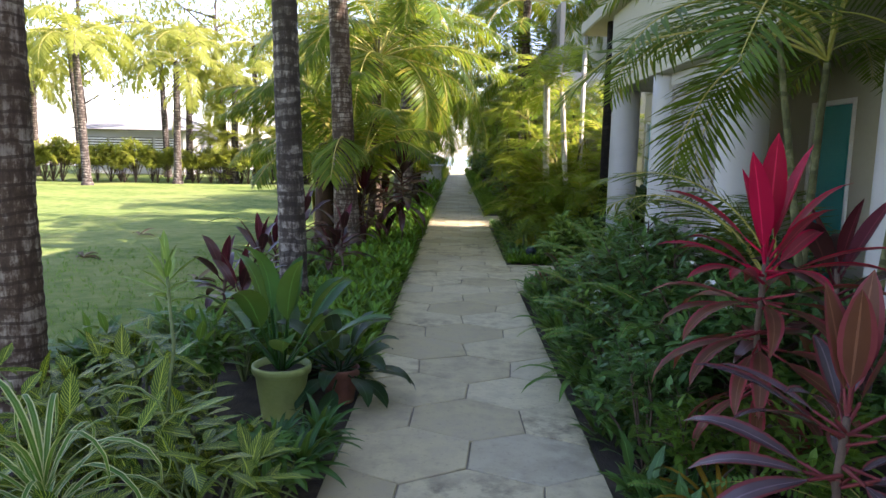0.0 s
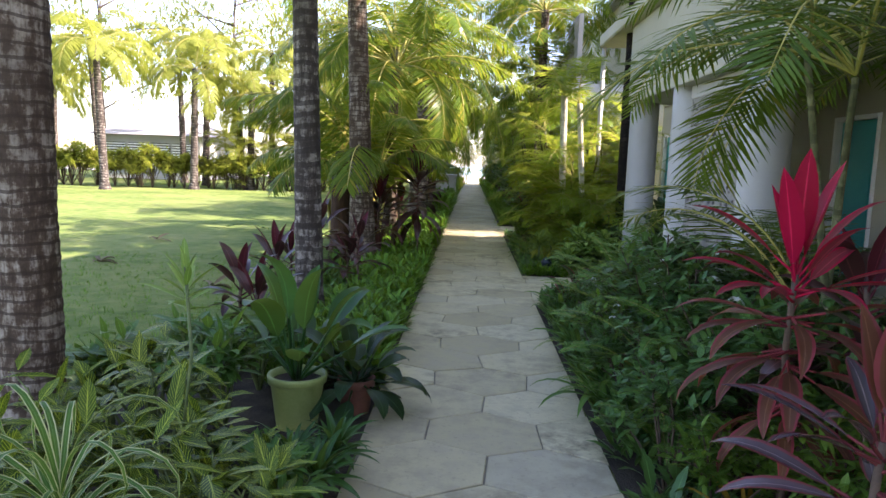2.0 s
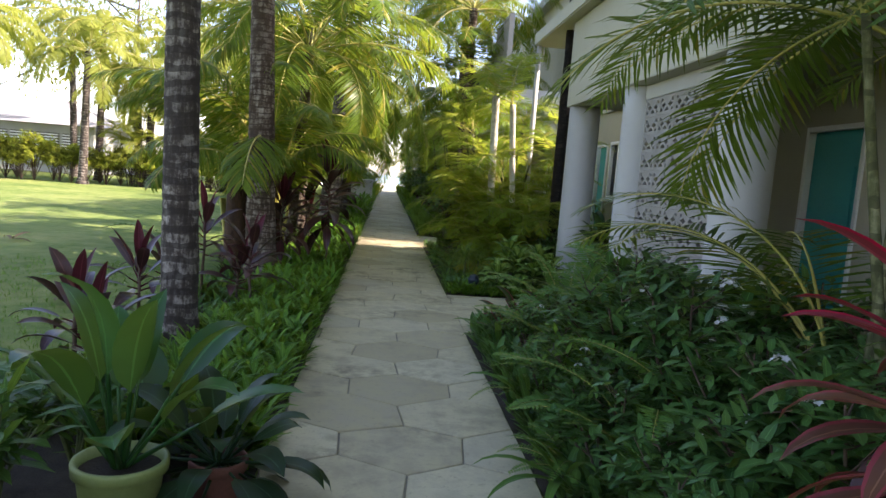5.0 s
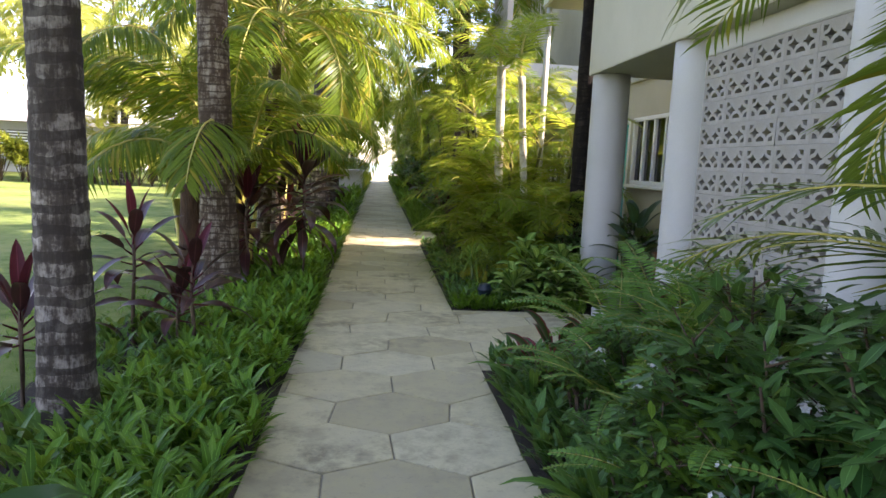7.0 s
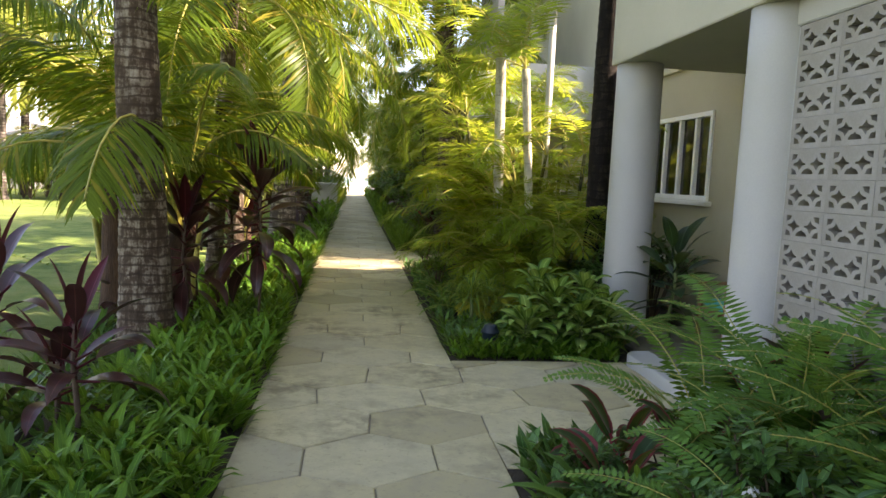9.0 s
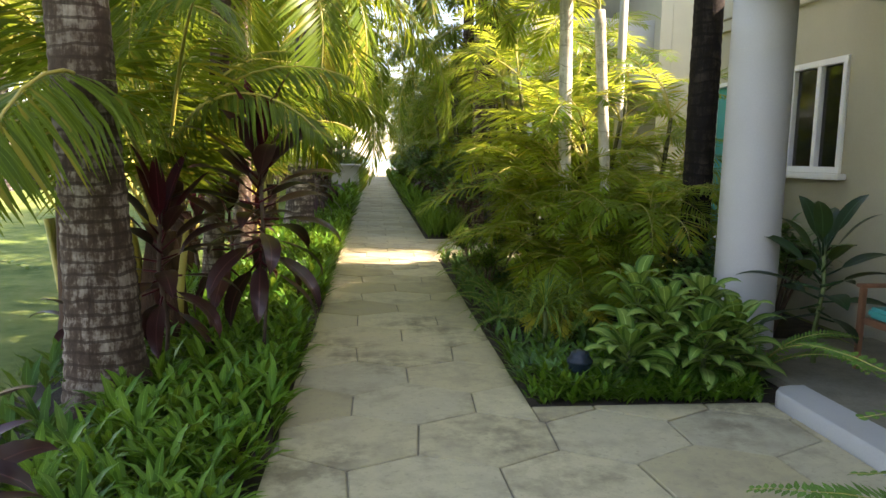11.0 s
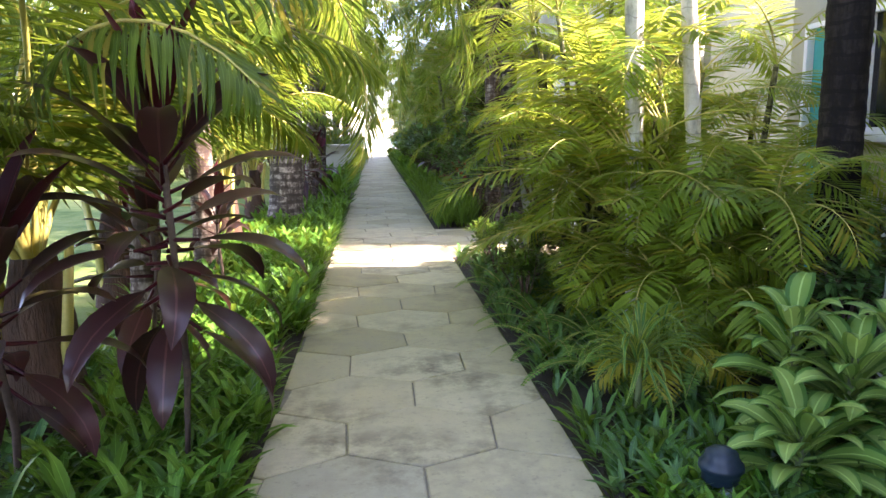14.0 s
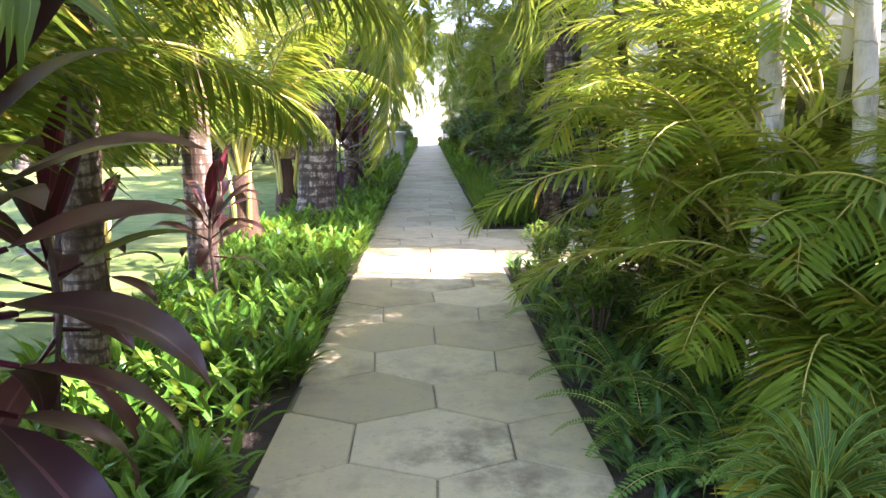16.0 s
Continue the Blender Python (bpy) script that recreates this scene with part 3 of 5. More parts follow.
up = wall_x("upper_wall", 2.95, 3.2, -4, 10.9, 4.125, 7.0, [(1.2, 2.6, 5.0, 6.4), (5.2, 6.6, 5.0, 6.4), (8.4, 9.8, 5.0, 6.4)], M_FASCIA)
up.parent = villa
for a in (1.2, 5.2, 8.4):
    window("window", 2.95, a, a + 1.4, 5.0, 6.4, 2, villa)
boxed("upper_end_wall", (3.2, 10.7, 4.125, 6, 10.9, 7.0), M_FASCIA, villa)
boxed("upper_roof", (2.3, -4, 7.005, 6.1, 11.0, 7.2), M_WHITE, villa)
boxed("rear_wall", (5.8, -4, 0, 6.0, 10.69, 7.0), M_WHITE, villa)
boxed("porch_roof", (2.95, 10.905, 4.0, 6.0, 12.47, 4.12), M_WHITE, villa)
boxed("rear_wall_low", (5.8, 10.7, 0, 6.0, 12.46, 3.98), M_WHITE, villa)
boxed("rear_wall_low", (5.8, 12.48, 0, 6.0, 15.645, 3.25), M_WHITE, villa)
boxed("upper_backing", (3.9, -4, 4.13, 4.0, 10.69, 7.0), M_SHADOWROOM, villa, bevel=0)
for y in (12.33, 9.83, 7.33, 4.6, 1.9):
    bm = bmesh.new()
    column(bm, 2.69, y, 0.0, 2.845, 0.24)
    part("column", bm, M_WHITE, villa)
screen("breeze_block_screen", 2.69, 7.58, FLOOR + 0.01, 5, 13, villa, "pierced white breeze-block screen between columns")
boxed("screen_lintel", (2.62, 7.5, FLOOR + 2.614, 2.76, 9.66, 2.838), M_WHITE, villa)
boxed("screen_edge", (2.635, 7.45, FLOOR, 2.745, 7.578, FLOOR + 2.61), M_WHITE, villa)
boxed("screen_edge", (2.635, 9.583, FLOOR, 2.745, 9.70, FLOOR + 2.61), M_WHITE, villa)
bm = bmesh.new()
tube(bm, [(2.33, 14.5, 0.0), (2.33, 14.5, 2.0), (2.33, 14.5, 4.12)], 0.045, 0.045, 12)
part("downpipe", bm, M_WHITE, villa)
# low white step along the porch, rounded at its ends
step = empty("porch_step", Matrix.Identity(4), "low white painted step between side path and porch", "step")
bm = bmesh.new()
edge = [(2.46, 8.90)] + [(2.36 - 0.14 * math.sin(a), 9.04 - 0.14 * math.cos(a)) for a in (0.0, 0.5, 1.0, 1.57)] + [(2.36 - 0.14 * math.cos(a), 11.0 + 0.14 * math.sin(a)) for a in (0.0, 0.5, 1.0, 1.57)] + [(2.46, 11.14)]
rings = [[bm.verts.new((x + inset, y, z)) for x, y in edge] for inset, z in ((0.0, -0.03), (0.0, 0.085), (0.012, 0.10))]
for lo, hi in zip(rings, rings[1:]):
    for q in range(len(edge) - 1):
        bm.faces.new((lo[q + 1], lo[q], hi[q], hi[q + 1])).smooth = True
bm.faces.new(list(reversed(rings[-1])))
part("step_slab", bm, M_WHITE, step)


def porch_chair(x, y, turn):
    """A wooden armchair with slatted back and a teal seat cushion."""
    p = empty("porch_chair", Matrix.Translation((x, y, FLOOR)) @ Matrix.Rotation(turn, 4, "Z"), "brown wooden porch armchair with a teal cushion", "chair")
    for lx in (-0.27, 0.23):
        for ly in (-0.26, 0.22):
            boxed("leg", (lx, ly, 0.0, lx + 0.04, ly + 0.04, 0.60 if lx < 0 else 0.84), M_CHAIR, p, bevel=0.005)
    for ly in (-0.27, 0.21):
        boxed("armrest", (-0.29, ly, 0.603, 0.26, ly + 0.06, 0.63), M_CHAIR, p, bevel=0.006)
    boxed("seat_frame", (-0.25, -0.218, 0.34, 0.226, 0.218, 0.39), M_CHAIR, p, bevel=0.006)
    boxed("cushion", (-0.24, -0.21, 0.393, 0.20, 0.21, 0.47), M_TEAL, p, "teal seat cushion", 0.025)
    for z in (0.52, 0.63, 0.74):
        boxed("back_slat", (0.205, -0.218, z, 0.228, 0.218, z + 0.07), M_CHAIR, p, bevel=0.005)
    return p


M_CHAIR = plain_material("brown_chair_wood", (0.16, 0.07, 0.035), (0.27, 0.13, 0.07), 0.55, 5, 60, 0.2, coord="Object", stretch=(1, 1, 0.2))
porch_chair(3.42, 11.35, 0.0)

annex = empty("garden_villa", Matrix.Identity(4), "white two-storey villa with a columned porch behind palms", "building")
aw = wall_x("wall", 4.4, 4.6, 18.5, 58, 0, 7.0, [(20.5, 22.0, 1.0, 2.4), (25, 26.5, 1.0, 2.4), (30, 31.5, 1, 2.4)], M_CREAM)
aw.parent = annex
for a in (20.5, 25.0, 30.0):
    window("window", 4.4, a, a + 1.5, 1.0, 2.4, 3, annex)
boxed("end_wall", (4.6, 18.5, 0, 12, 18.7, 7.0), M_CREAM, annex)
# wing added out of view to keep sun off the end wall
boxed("sun_block_wing", (6.6, 17.3, 0, 12, 18.49, 7.0), M_CREAM, annex)
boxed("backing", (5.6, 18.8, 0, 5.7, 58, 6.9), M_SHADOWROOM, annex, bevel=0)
boxed("roof", (4.1, 18.3, 7.0, 12, 58.2, 7.25), M_WHITE, annex)
boxed("balcony_slab", (2.25, 18.75, 2.86, 4.4, 40, 3.9), M_WHITE, annex)
for y in (19.0, 21.6, 24.2, 26.8, 29.4):
    bm = bmesh.new()
    column(bm, 2.5, y, -0.02, 2.87, 0.19)
    part("column", bm, M_WHITE, annex)
screen("breeze_block_screen", 2.5, 18.9, 3.902, 5, 9, annex, "pierced white breeze-block balcony screen")

# white utility box by the path
ub = empty("utility_box", Matrix.Identity(4), "low white painted masonry service box by the path", "utility box")
boxed("body", (-2.1, 30.75, 0, -0.86, 32.4, 1.16), M_WHITE, ub, bevel=0.015)
boxed("lid", (-2.16, 30.69, 1.163, -0.80, 32.46, 1.24), M_WHITE, ub, bevel=0.012)

# the house across the lawn
house = empty("bungalow", Matrix.Identity(4), "white bungalow with a grey hipped roof and louvred veranda", "house")
hx0, hx1, hy = -25.0, -18.2, 46.0
bm = bmesh.new()
box(bm, hx0, hy, 0, hx1, hy + 8, 2.9)
part("wall", bm, M_WHITE, house)
bm = bmesh.new()
a = [bm.verts.new(p) for p in ((hx0 - 0.6, hy - 0.6, 2.9), (hx1 + 0.6, hy - 0.6, 2.9), (hx1 + 0.6, hy + 8.6, 2.9), (hx0 - 0.6, hy + 8.6, 2.9), (hx0 + 3.5, hy + 4, 4.6), (hx1 - 3.5, hy + 4, 4.6))]
for q in ((0, 1, 5, 4), (1, 2, 5), (2, 3, 4, 5), (3, 0, 4), (3, 2, 1, 0)):
    bm.faces.new([a[k] for k in q])
part("roof", bm, M_ROOF, house)
for k in range(4):
    x = hx0 + 0.5 + 1.5 * k
    sh = boxed("louvre_panel", (x, hy - 0.08, 0.9, x + 1.3, hy - 0.03, 2.4), M_SHADOWROOM, house)
    for j in range(9):
        boxed("slat", (x, hy - 0.13, 0.94 + 0.165 * j, x + 1.3, hy - 0.085, 1.02 + 0.165 * j), M_FRAME, sh, bevel=0)


# ---- plants ----
rng = random.Random(7)


def trunk(name, parent, height, r0, r1, lean, material, flare=1.5, ring=0.085, curve=0.0, seg=22, decay=0.16):
    bm = bmesh.new()
    n = max(8, int(height / (ring / 2)))
    n = min(n, 150)
    prof = []
    for i in range(n + 1):
        z = height * i / n
        r = r0 + (r1 - r0) * (i / n)
        r *= 1 + (flare - 1) * math.exp(-z / decay)
        r *= 1 + (0.02 if i % 2 else -0.015)
        prof.append((r, z - 0.06 if i == 0 else z))
    lathe(bm, prof, seg, lambda z: (lean[0] * z + curve * z * z * 0.03, lean[1] * z), 0.05)
    return part(name, bm, material, parent)


# shared frond shapes
COCO = [frond_mesh("coconut_frond", rng, L, 64, 0.68, 0.036, r, b, L_COCO, 0.2, 0.15, 0.75, 0.02) for L, r, b in ((3.0, 0.75, 1.9), (3.2, 0.5, 1.7), (2.8, 0.95, 2.2), (3.3, 1.15, 1.75))]
COCO_UP = [frond_mesh("young_coconut_frond", rng, L, 84, 0.78, 0.034, r, b, L_COCO, 0.22, 0.05, 1.05, 0.026) for L, r, b in ((3.5, 1.38, 1.9), (3.4, 1.28, 2.3), (3.7, 1.45, 1.75), (3.2, 1.15, 2.1))]
ARECA = [frond_mesh("areca_frond", rng, L, 34, 0.42, 0.024, r, b, L_ARECA, 0.2, 0.28, 0.42, 0.011, 0.8, 0.05) for L, r, b in ((1.7, 1.0, 1.7), (1.9, 0.8, 1.6), (1.55, 0.6, 1.5), (1.8, 1.2, 2.0))]
ARECA_LOW = [frond_mesh("areca_shoot_frond", rng, L, 27, 0.30, 0.021, r, b, L_ARECA, 0.25, 0.2, 0.55, 0.008, 0.8, 0.05) for L, r, b in ((0.95, 1.3, 2.3), (1.15, 1.2, 2.0), (0.85, 1.0, 2.2))]
ARECA_SHADED = [frond_mesh("shaded_areca_frond", rng, L, 36, 0.44, 0.022, r, b, L_ARECA_SHADED, 0.2, 0.22, 0.45, 0.011, 0.8, 0.05) for L, r, b in ((1.7, 1.0, 1.7), (1.9, 0.8, 1.6), (1.55, 0.6, 1.5), (1.8, 1.2, 2.0))]
ARECA_MID = [frond_mesh("areca_side_frond", rng, L, 29, 0.34, 0.022, r, b, L_ARECA, 0.22, 0.25, 0.5, 0.009, 0.8, 0.05) for L, r, b in ((1.15, 1.25, 2.1), (1.3, 1.05, 1.8), (1.0, 0.8, 1.9))]
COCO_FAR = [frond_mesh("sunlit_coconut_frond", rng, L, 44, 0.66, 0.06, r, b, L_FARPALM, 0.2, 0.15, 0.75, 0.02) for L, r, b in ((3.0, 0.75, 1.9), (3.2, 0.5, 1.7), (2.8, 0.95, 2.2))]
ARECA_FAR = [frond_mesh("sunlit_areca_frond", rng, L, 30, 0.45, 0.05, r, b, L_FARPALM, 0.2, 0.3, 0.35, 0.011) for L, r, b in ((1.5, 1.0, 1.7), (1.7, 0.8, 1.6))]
FERN = [frond_mesh("fern_frond", rng, L, 44, 0.105, 0.024, r, b, L_FERN, 0.08, 0.1, 0.1, 0.005, 0.2, 0.03) for L, r, b in ((1.15, 1.05, 1.5), (1.0, 0.8, 1.3), (1.3, 1.1, 1.7))]
FERN_SM = [frond_mesh("small_fern_frond", rng, L, 32, 0.065, 0.017, r, b, L_FERN, 0.08, 0.1, 0.1, 0.004, 0.2, 0.03) for L, r, b in ((0.6, 1.0, 1.5), (0.5, 0.8, 1.3), (0.7, 1.1, 1.7))]


def fronds(parent, name, meshes, centre, count, tilt=(-0.3, 0.3), start=0.0, scale=(0.85, 1.1), az=None, seed=0):
    r = random.Random(seed)
    for k in range(count):
        a = az[k] if az else start + 2.399963 * k + r.uniform(-0.25, 0.25)
        t = tilt[0] + (tilt[1] - tilt[0]) * (k + 0.5) / count + r.uniform(-0.06, 0.06)
        s = r.uniform(*scale)
        put(name, meshes[r.randrange(len(meshes))], parent, Matrix.Translation(centre) @ spin(a, t, r.uniform(-0.25, 0.25)) @ Matrix.Scale(s, 4))


def coconut_palm(x, y, height, r0, r1, count, seed, lean=(0.0, 0.0), label="", material=None, meshes=None, tilt=(-0.75, 0.35), scale=(0.85, 1.1), curve=0.0, group="coconut palms along the path", flare=1.5, decay=0.16):
    p = empty("coconut_palm", Matrix.Translation((x, y, -0.02)), label or "coconut palm with a grey ringed trunk and arching fronds", "palm tree", group)
    trunk("trunk", p, height, r0, r1, lean, material or M_TRUNK, curve=curve, flare=flare, decay=decay)
    top = (lean[0] * height + curve * height * height * 0.03, lean[1] * height, height - 0.05)
    fronds(p, "frond", meshes or COCO, top, count, tilt, seed * 1.7, scale, None, seed)
    return p


def young_palm(x, y, seed, count=13, h=0.75, az=None, scale=(0.85, 1.05)):
    """A young coconut palm: short fibrous base, yellow stalks rising steeply and arching over."""
    p = empty("young_coconut_palm", Matrix.Translation((x, y, -0.02)), "young coconut palm with yellow stalks and a fibrous base", "palm tree", "coconut palms along the path")
    bm = bmesh.new()
    lathe(bm, [(0.20, -0.04), (0.21, 0.1), (0.18, 0.35), (0.16, h * 0.8), (0.10, h + 0.15)], 16, wobble=0.14)
    part("trunk", bm, M_FIBRE, p, "brown fibrous base")
    r = random.Random(seed)
    for k in range(4):
        a = r.uniform(0, 6.28)
        bm = bmesh.new()
        tube(bm, [(0.13 * math.cos(a), 0.13 * math.sin(a), 0.1), (0.17 * math.cos(a), 0.17 * math.sin(a), 0.5), (0.26 * math.cos(a), 0.26 * math.sin(a), 1.05)], 0.04, 0.022, 8)
        part("leaf_stalk", bm, M_RACHIS, p, "orange-yellow old stalk")
    for k in range(count):
        a = 2.399963 * k + seed
        toward = max(0.0, math.cos(a))          # fronds on the path's side stand steeper
        put("frond", COCO_UP[r.randrange(4)], p, Matrix.Translation((0, 0, h)) @ spin(a, r.uniform(-0.1, 0.14) + 0.2 * toward, r.uniform(-0.25, 0.25)) @ Matrix.Scale(r.uniform(*scale) * (1 - 0.2 * toward), 4))
    return p


def areca_palm(x, y, canes, seed, label="areca palm clump with pale canes and feathery fronds", low=6, spread=0.3, height=(1.6, 2.8), per=6, meshes=None):
    p = empty("areca_palm", Matrix.Translation((x, y, -0.02)), label, "palm tree", "areca palms before the building")
    r = random.Random(seed)
    for k in range(canes):
        a, d = 2.4 * k + r.uniform(-0.3, 0.3), spread * r.uniform(0.3, 1.0)
        h = r.uniform(*height)
        bx, by = d * math.cos(a), d * math.sin(a)
        lx, ly = 0.16 * math.cos(a), 0.16 * math.sin(a)
        bm = bmesh.new()
        n = 16
        lathe(bm, [((0.030 - 0.010 * i / n) * (1.08 if i % 2 else 1.0), h * i / n - (0.04 if i == 0 else 0)) for i in range(n + 1)], 10, lambda z: (bx + lx * z, by + ly * z))
        part("cane", bm, M_CANE, p)
        fronds(p, "frond", meshes or ARECA, (bx + lx * h, by + ly * h, h), per, (-0.45, 0.35), seed + k, (0.8, 1.1), None, seed * 10 + k)
    if low:
        fronds(p, "frond", meshes or ARECA_LOW, (0, 0, 0.05), low, (-0.15, 0.4), seed, (0.75, 1.1), None, seed + 77)
    return p


def rosette(name, x, y, z, meshes, count, seed, label, category, tilt=(-0.6, 0.9), scale=(0.8, 1.1), group="", stem=None, stem_mat=None, leaf="leaf", spread=0.0, stem_r=0.016, levels=0.0):
    """Leaves set in a spiral round a stem top; the youngest stand upright."""
    p = empty(name, Matrix.Translation((x, y, 0)), label, category, group)
    r = random.Random(seed)
    if stem:
        bm = bmesh.new()
        wob = [(r.uniform(-1, 1) * 0.03 * stem, r.uniform(-1, 1) * 0.03 * stem) for _ in range(4)]
        tube(bm, [(0, 0, -0.04), (*wob[0], stem * 0.35), (*wob[1], stem * 0.7), (0, 0, stem + 0.04)], stem_r * 1.25, stem_r, 8)
        part("stem", bm, stem_mat or M_STEM, p)
    for k in range(count):
        q = (k + 0.5) / count
        a = 2.399963 * k + r.uniform(-0.2, 0.2)
        t = tilt[0] + (tilt[1] - tilt[0]) * q + r.uniform(-0.1, 0.1)
        base = Vector((spread * math.cos(a), spread * math.sin(a), z - levels * (1 - q)))
        put(leaf, meshes[min(len(meshes) - 1, int(q * len(meshes)))] if levels else meshes[r.randrange(len(meshes))], p, Matrix.Translation(base) @ spin(a, t, r.uniform(-0.3, 0.3)) @ Matrix.Scale(r.uniform(*scale), 4))
    return p


def cover_mesh(name, spots, seed, leaf_mats, size, width, count, rise=(0.5, 1.2), bend=1.2, height=0.12, margin=False, full=0.35):
    """Many low tufts joined as one sheet of ground cover."""
    r, f = random.Random(seed), Foliage()
    for x, y, s in spots:
        for k in range(count):
            a, e = r.uniform(0, 6.283), r.uniform(*rise)
            d = Vector((math.cos(a) * math.cos(e), math.sin(a) * math.cos(e), math.sin(e)))
            f.leaf(Vector((x, y, r.uniform(-0.01, height * s))) + Vector((math.cos(a), math.sin(a), 0)) * 0.02, d, Vector((-math.cos(a) * math.sin(e), -math.sin(a) * math.sin(e), math.cos(e))), size * s * r.uniform(0.7, 1.2), width * s * r.uniform(0.8, 1.2), bend * r.uniform(0.6, 1.3), 3, fold=0.2, full=full, margin=margin)
    return f.mesh(name, *leaf_mats)


def shrub_mesh(name, seed, rx, rz, leaves, leaf_len, leaf_w, mats, flowers=0, bottom=0.1, arms=9):
    """A leafy dome: twigs fan out from the root, leaves sit in whorls along them."""
    r, f, w = random.Random(seed), Foliage(), Foliage()
    tips = []
    for k in range(arms):
        a, e = 2.4 * k + r.uniform(-0.3, 0.3), r.uniform(0.35, 1.5)
        tip = Vector((rx * math.cos(a) * math.cos(e), rx * math.sin(a) * math.cos(e), bottom + rz * (0.35 + 0.65 * math.sin(e)) * r.uniform(0.8, 1.08)))
        mid = tip * 0.5 + Vector((r.uniform(-0.05, 0.05), r.uniform(-0.05, 0.05), rz * 0.12))
        w.stalk([(0, 0, -0.03), mid, tip], 0.012, 0.004)
        tips.append((mid, tip))
        for j in range(4):
            q = mid.lerp(tip, r.uniform(0.1, 0.95))
            t2 = q + Vector((r.uniform(-1, 1), r.uniform(-1, 1), r.uniform(-0.1, 0.9))) * rx * 0.38
            w.stalk([q, q.lerp(t2, 0.5), t2], 0.005, 0.002)
            tips.append((q, t2))
    for k in range(leaves):
        a_, b_ = tips[r.randrange(len(tips))]
        q = a_.lerp(b_, r.random() ** 0.6) + Vector((r.uniform(-1, 1), r.uniform(-1, 1), r.uniform(-0.6, 0.8))) * 0.05
        out_ = Vector((q.x, q.y, 0)).normalized() if (q.x or q.y) else Vector((1, 0, 0))
        d = (out_ * r.uniform(0.1, 1.0) + Vector((r.uniform(-1, 1), r.uniform(-1, 1), r.uniform(-0.35, 0.7)))).normalized()
        f.leaf(q, d, Vector((d.x * -0.4, d.y * -0.4, 1)), leaf_len * r.uniform(0.6, 1.25), leaf_w * r.uniform(0.7, 1.2), r.uniform(0.2, 0.9), 3, fold=0.18)
    heads = []
    high = sorted(tips, key=lambda t_: -t_[1].z)[:12]
    for k in range(flowers):
        heads.append(high[r.randrange(len(high))][1] + Vector((0, 0, 0.02)))
    return f.mesh(name, *mats[:2]), w.mesh("branch", mats[2], mats[2], mats[2]), heads


def flower_mesh():
    r, f = random.Random(3), Foliage()
    for c in range(9):
        g0 = 2.4 * c
        o = Vector((math.cos(g0), math.sin(g0), 0)) * 0.012 * c ** 0.6 + Vector((0, 0, -0.0012 * c * c * 0.3 + r.uniform(-0.006, 0.006)))
        n_ = Vector((o.x * 30 + r.uniform(-0.5, 0.5), o.y * 30 + r.uniform(-0.5, 0.5), 1)).normalized()
        u_ = n_.orthogonal().normalized()
        v_ = n_.cross(u_)
        for q in range(5):
            g = q * 1.2566 + c
            f.leaf(o, u_ * math.cos(g) + v_ * math.sin(g) + n_ * 0.3, n_, 0.018, 0.014, 0.4, 2, fold=0.0)
    return f.mesh("flower_cluster", M_PETAL, M_PETAL)


FLOWER = flower_mesh()
SHRUBS = [shrub_mesh("shrub_foliage", 100 + k, 0.42, 0.75, 640, 0.11, 0.042, (L_SHRUB, L_SHRUB, M_STEM, M_PETAL), fl) for k, fl in enumerate((3, 0, 2, 0))]
BRIGHT = [shrub_mesh("bright_shrub_foliage", 120 + k, 0.42, 0.7, 560, 0.10, 0.036, (L_SHRUB_B, L_SHRUB_B, M_STEM, M_PETAL)) for k in range(3)]
VEINED = [shrub_mesh("veined_shrub_foliage", 140 + k, 0.34, 0.5, 95, 0.22, 0.072, (L_VEIN, L_VEIN, M_GREENSTEM, M_PETAL)) for k in range(3)]
LEAFY = [shrub_mesh("leafy_shrub_foliage", 160 + k, 0.34, 0.5, 120, 0.20, 0.06, (L_MID, L_MID, M_GREENSTEM, M_PETAL)) for k in range(3)]
HEDGE = [shrub_mesh("hedge_foliage", 180 + k, 0.85, 1.5, 900, 0.15, 0.06, (m, m, M_STEM, M_PETAL), 0, 0.1, 14) for k, m in enumerate((L_SHRUB, L_SHRUB_B, L_SHRUB))]

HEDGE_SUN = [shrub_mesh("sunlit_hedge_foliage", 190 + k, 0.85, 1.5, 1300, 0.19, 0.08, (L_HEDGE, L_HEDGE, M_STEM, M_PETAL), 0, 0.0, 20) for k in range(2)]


def shrub(meshes, x, y, seed, scale, label, group, name="shrub", squash=1.0):
    r = random.Random(seed)
    p = empty(name, Matrix.Translation((x, y, 0)), label, "shrub", group)
    leaves, twigs, flowers = meshes[r.randrange(len(meshes))]
    m = Matrix.Rotation(r.uniform(0, 6.28), 4, "Z") @ Matrix.Diagonal((scale, scale, scale * squash * r.uniform(0.9, 1.1), 1))
    put("foliage", leaves, p, m)
    put("branch", twigs, p, m)
    for q in flowers:
        tagged(put("flower_head", FLOWER, p, m @ Matrix.Translation(q)), "small white blossom head")
    return p


# the three tall palms beside the lawn, and those farther on
coconut_palm(-2.66, 3.95, 5.4, 0.165, 0.13, 12, 1, (-0.004, 0.0), "tall palm with a dark brown ringed trunk", M_TRUNK_B, scale=(0.8, 0.95))
coconut_palm(-1.87, 7.36, 5.0, 0.145, 0.115, 13, 2, (-0.03, 0.02), "tall palm with black and pale ringed bark")
coconut_palm(-1.9, 11.2, 5.6, 0.195, 0.13, 13, 3, (-0.045, 0.03), "tall palm with a swollen base and pale ring scars", M_TRUNK_B, flare=1.42, decay=0.4)
coconut_palm(-1.92, 13.9, 3.6, 0.10, 0.085, 20, 4, (0.05, 0.03), "slender palm with a brown ringed trunk", M_TRUNK_B)
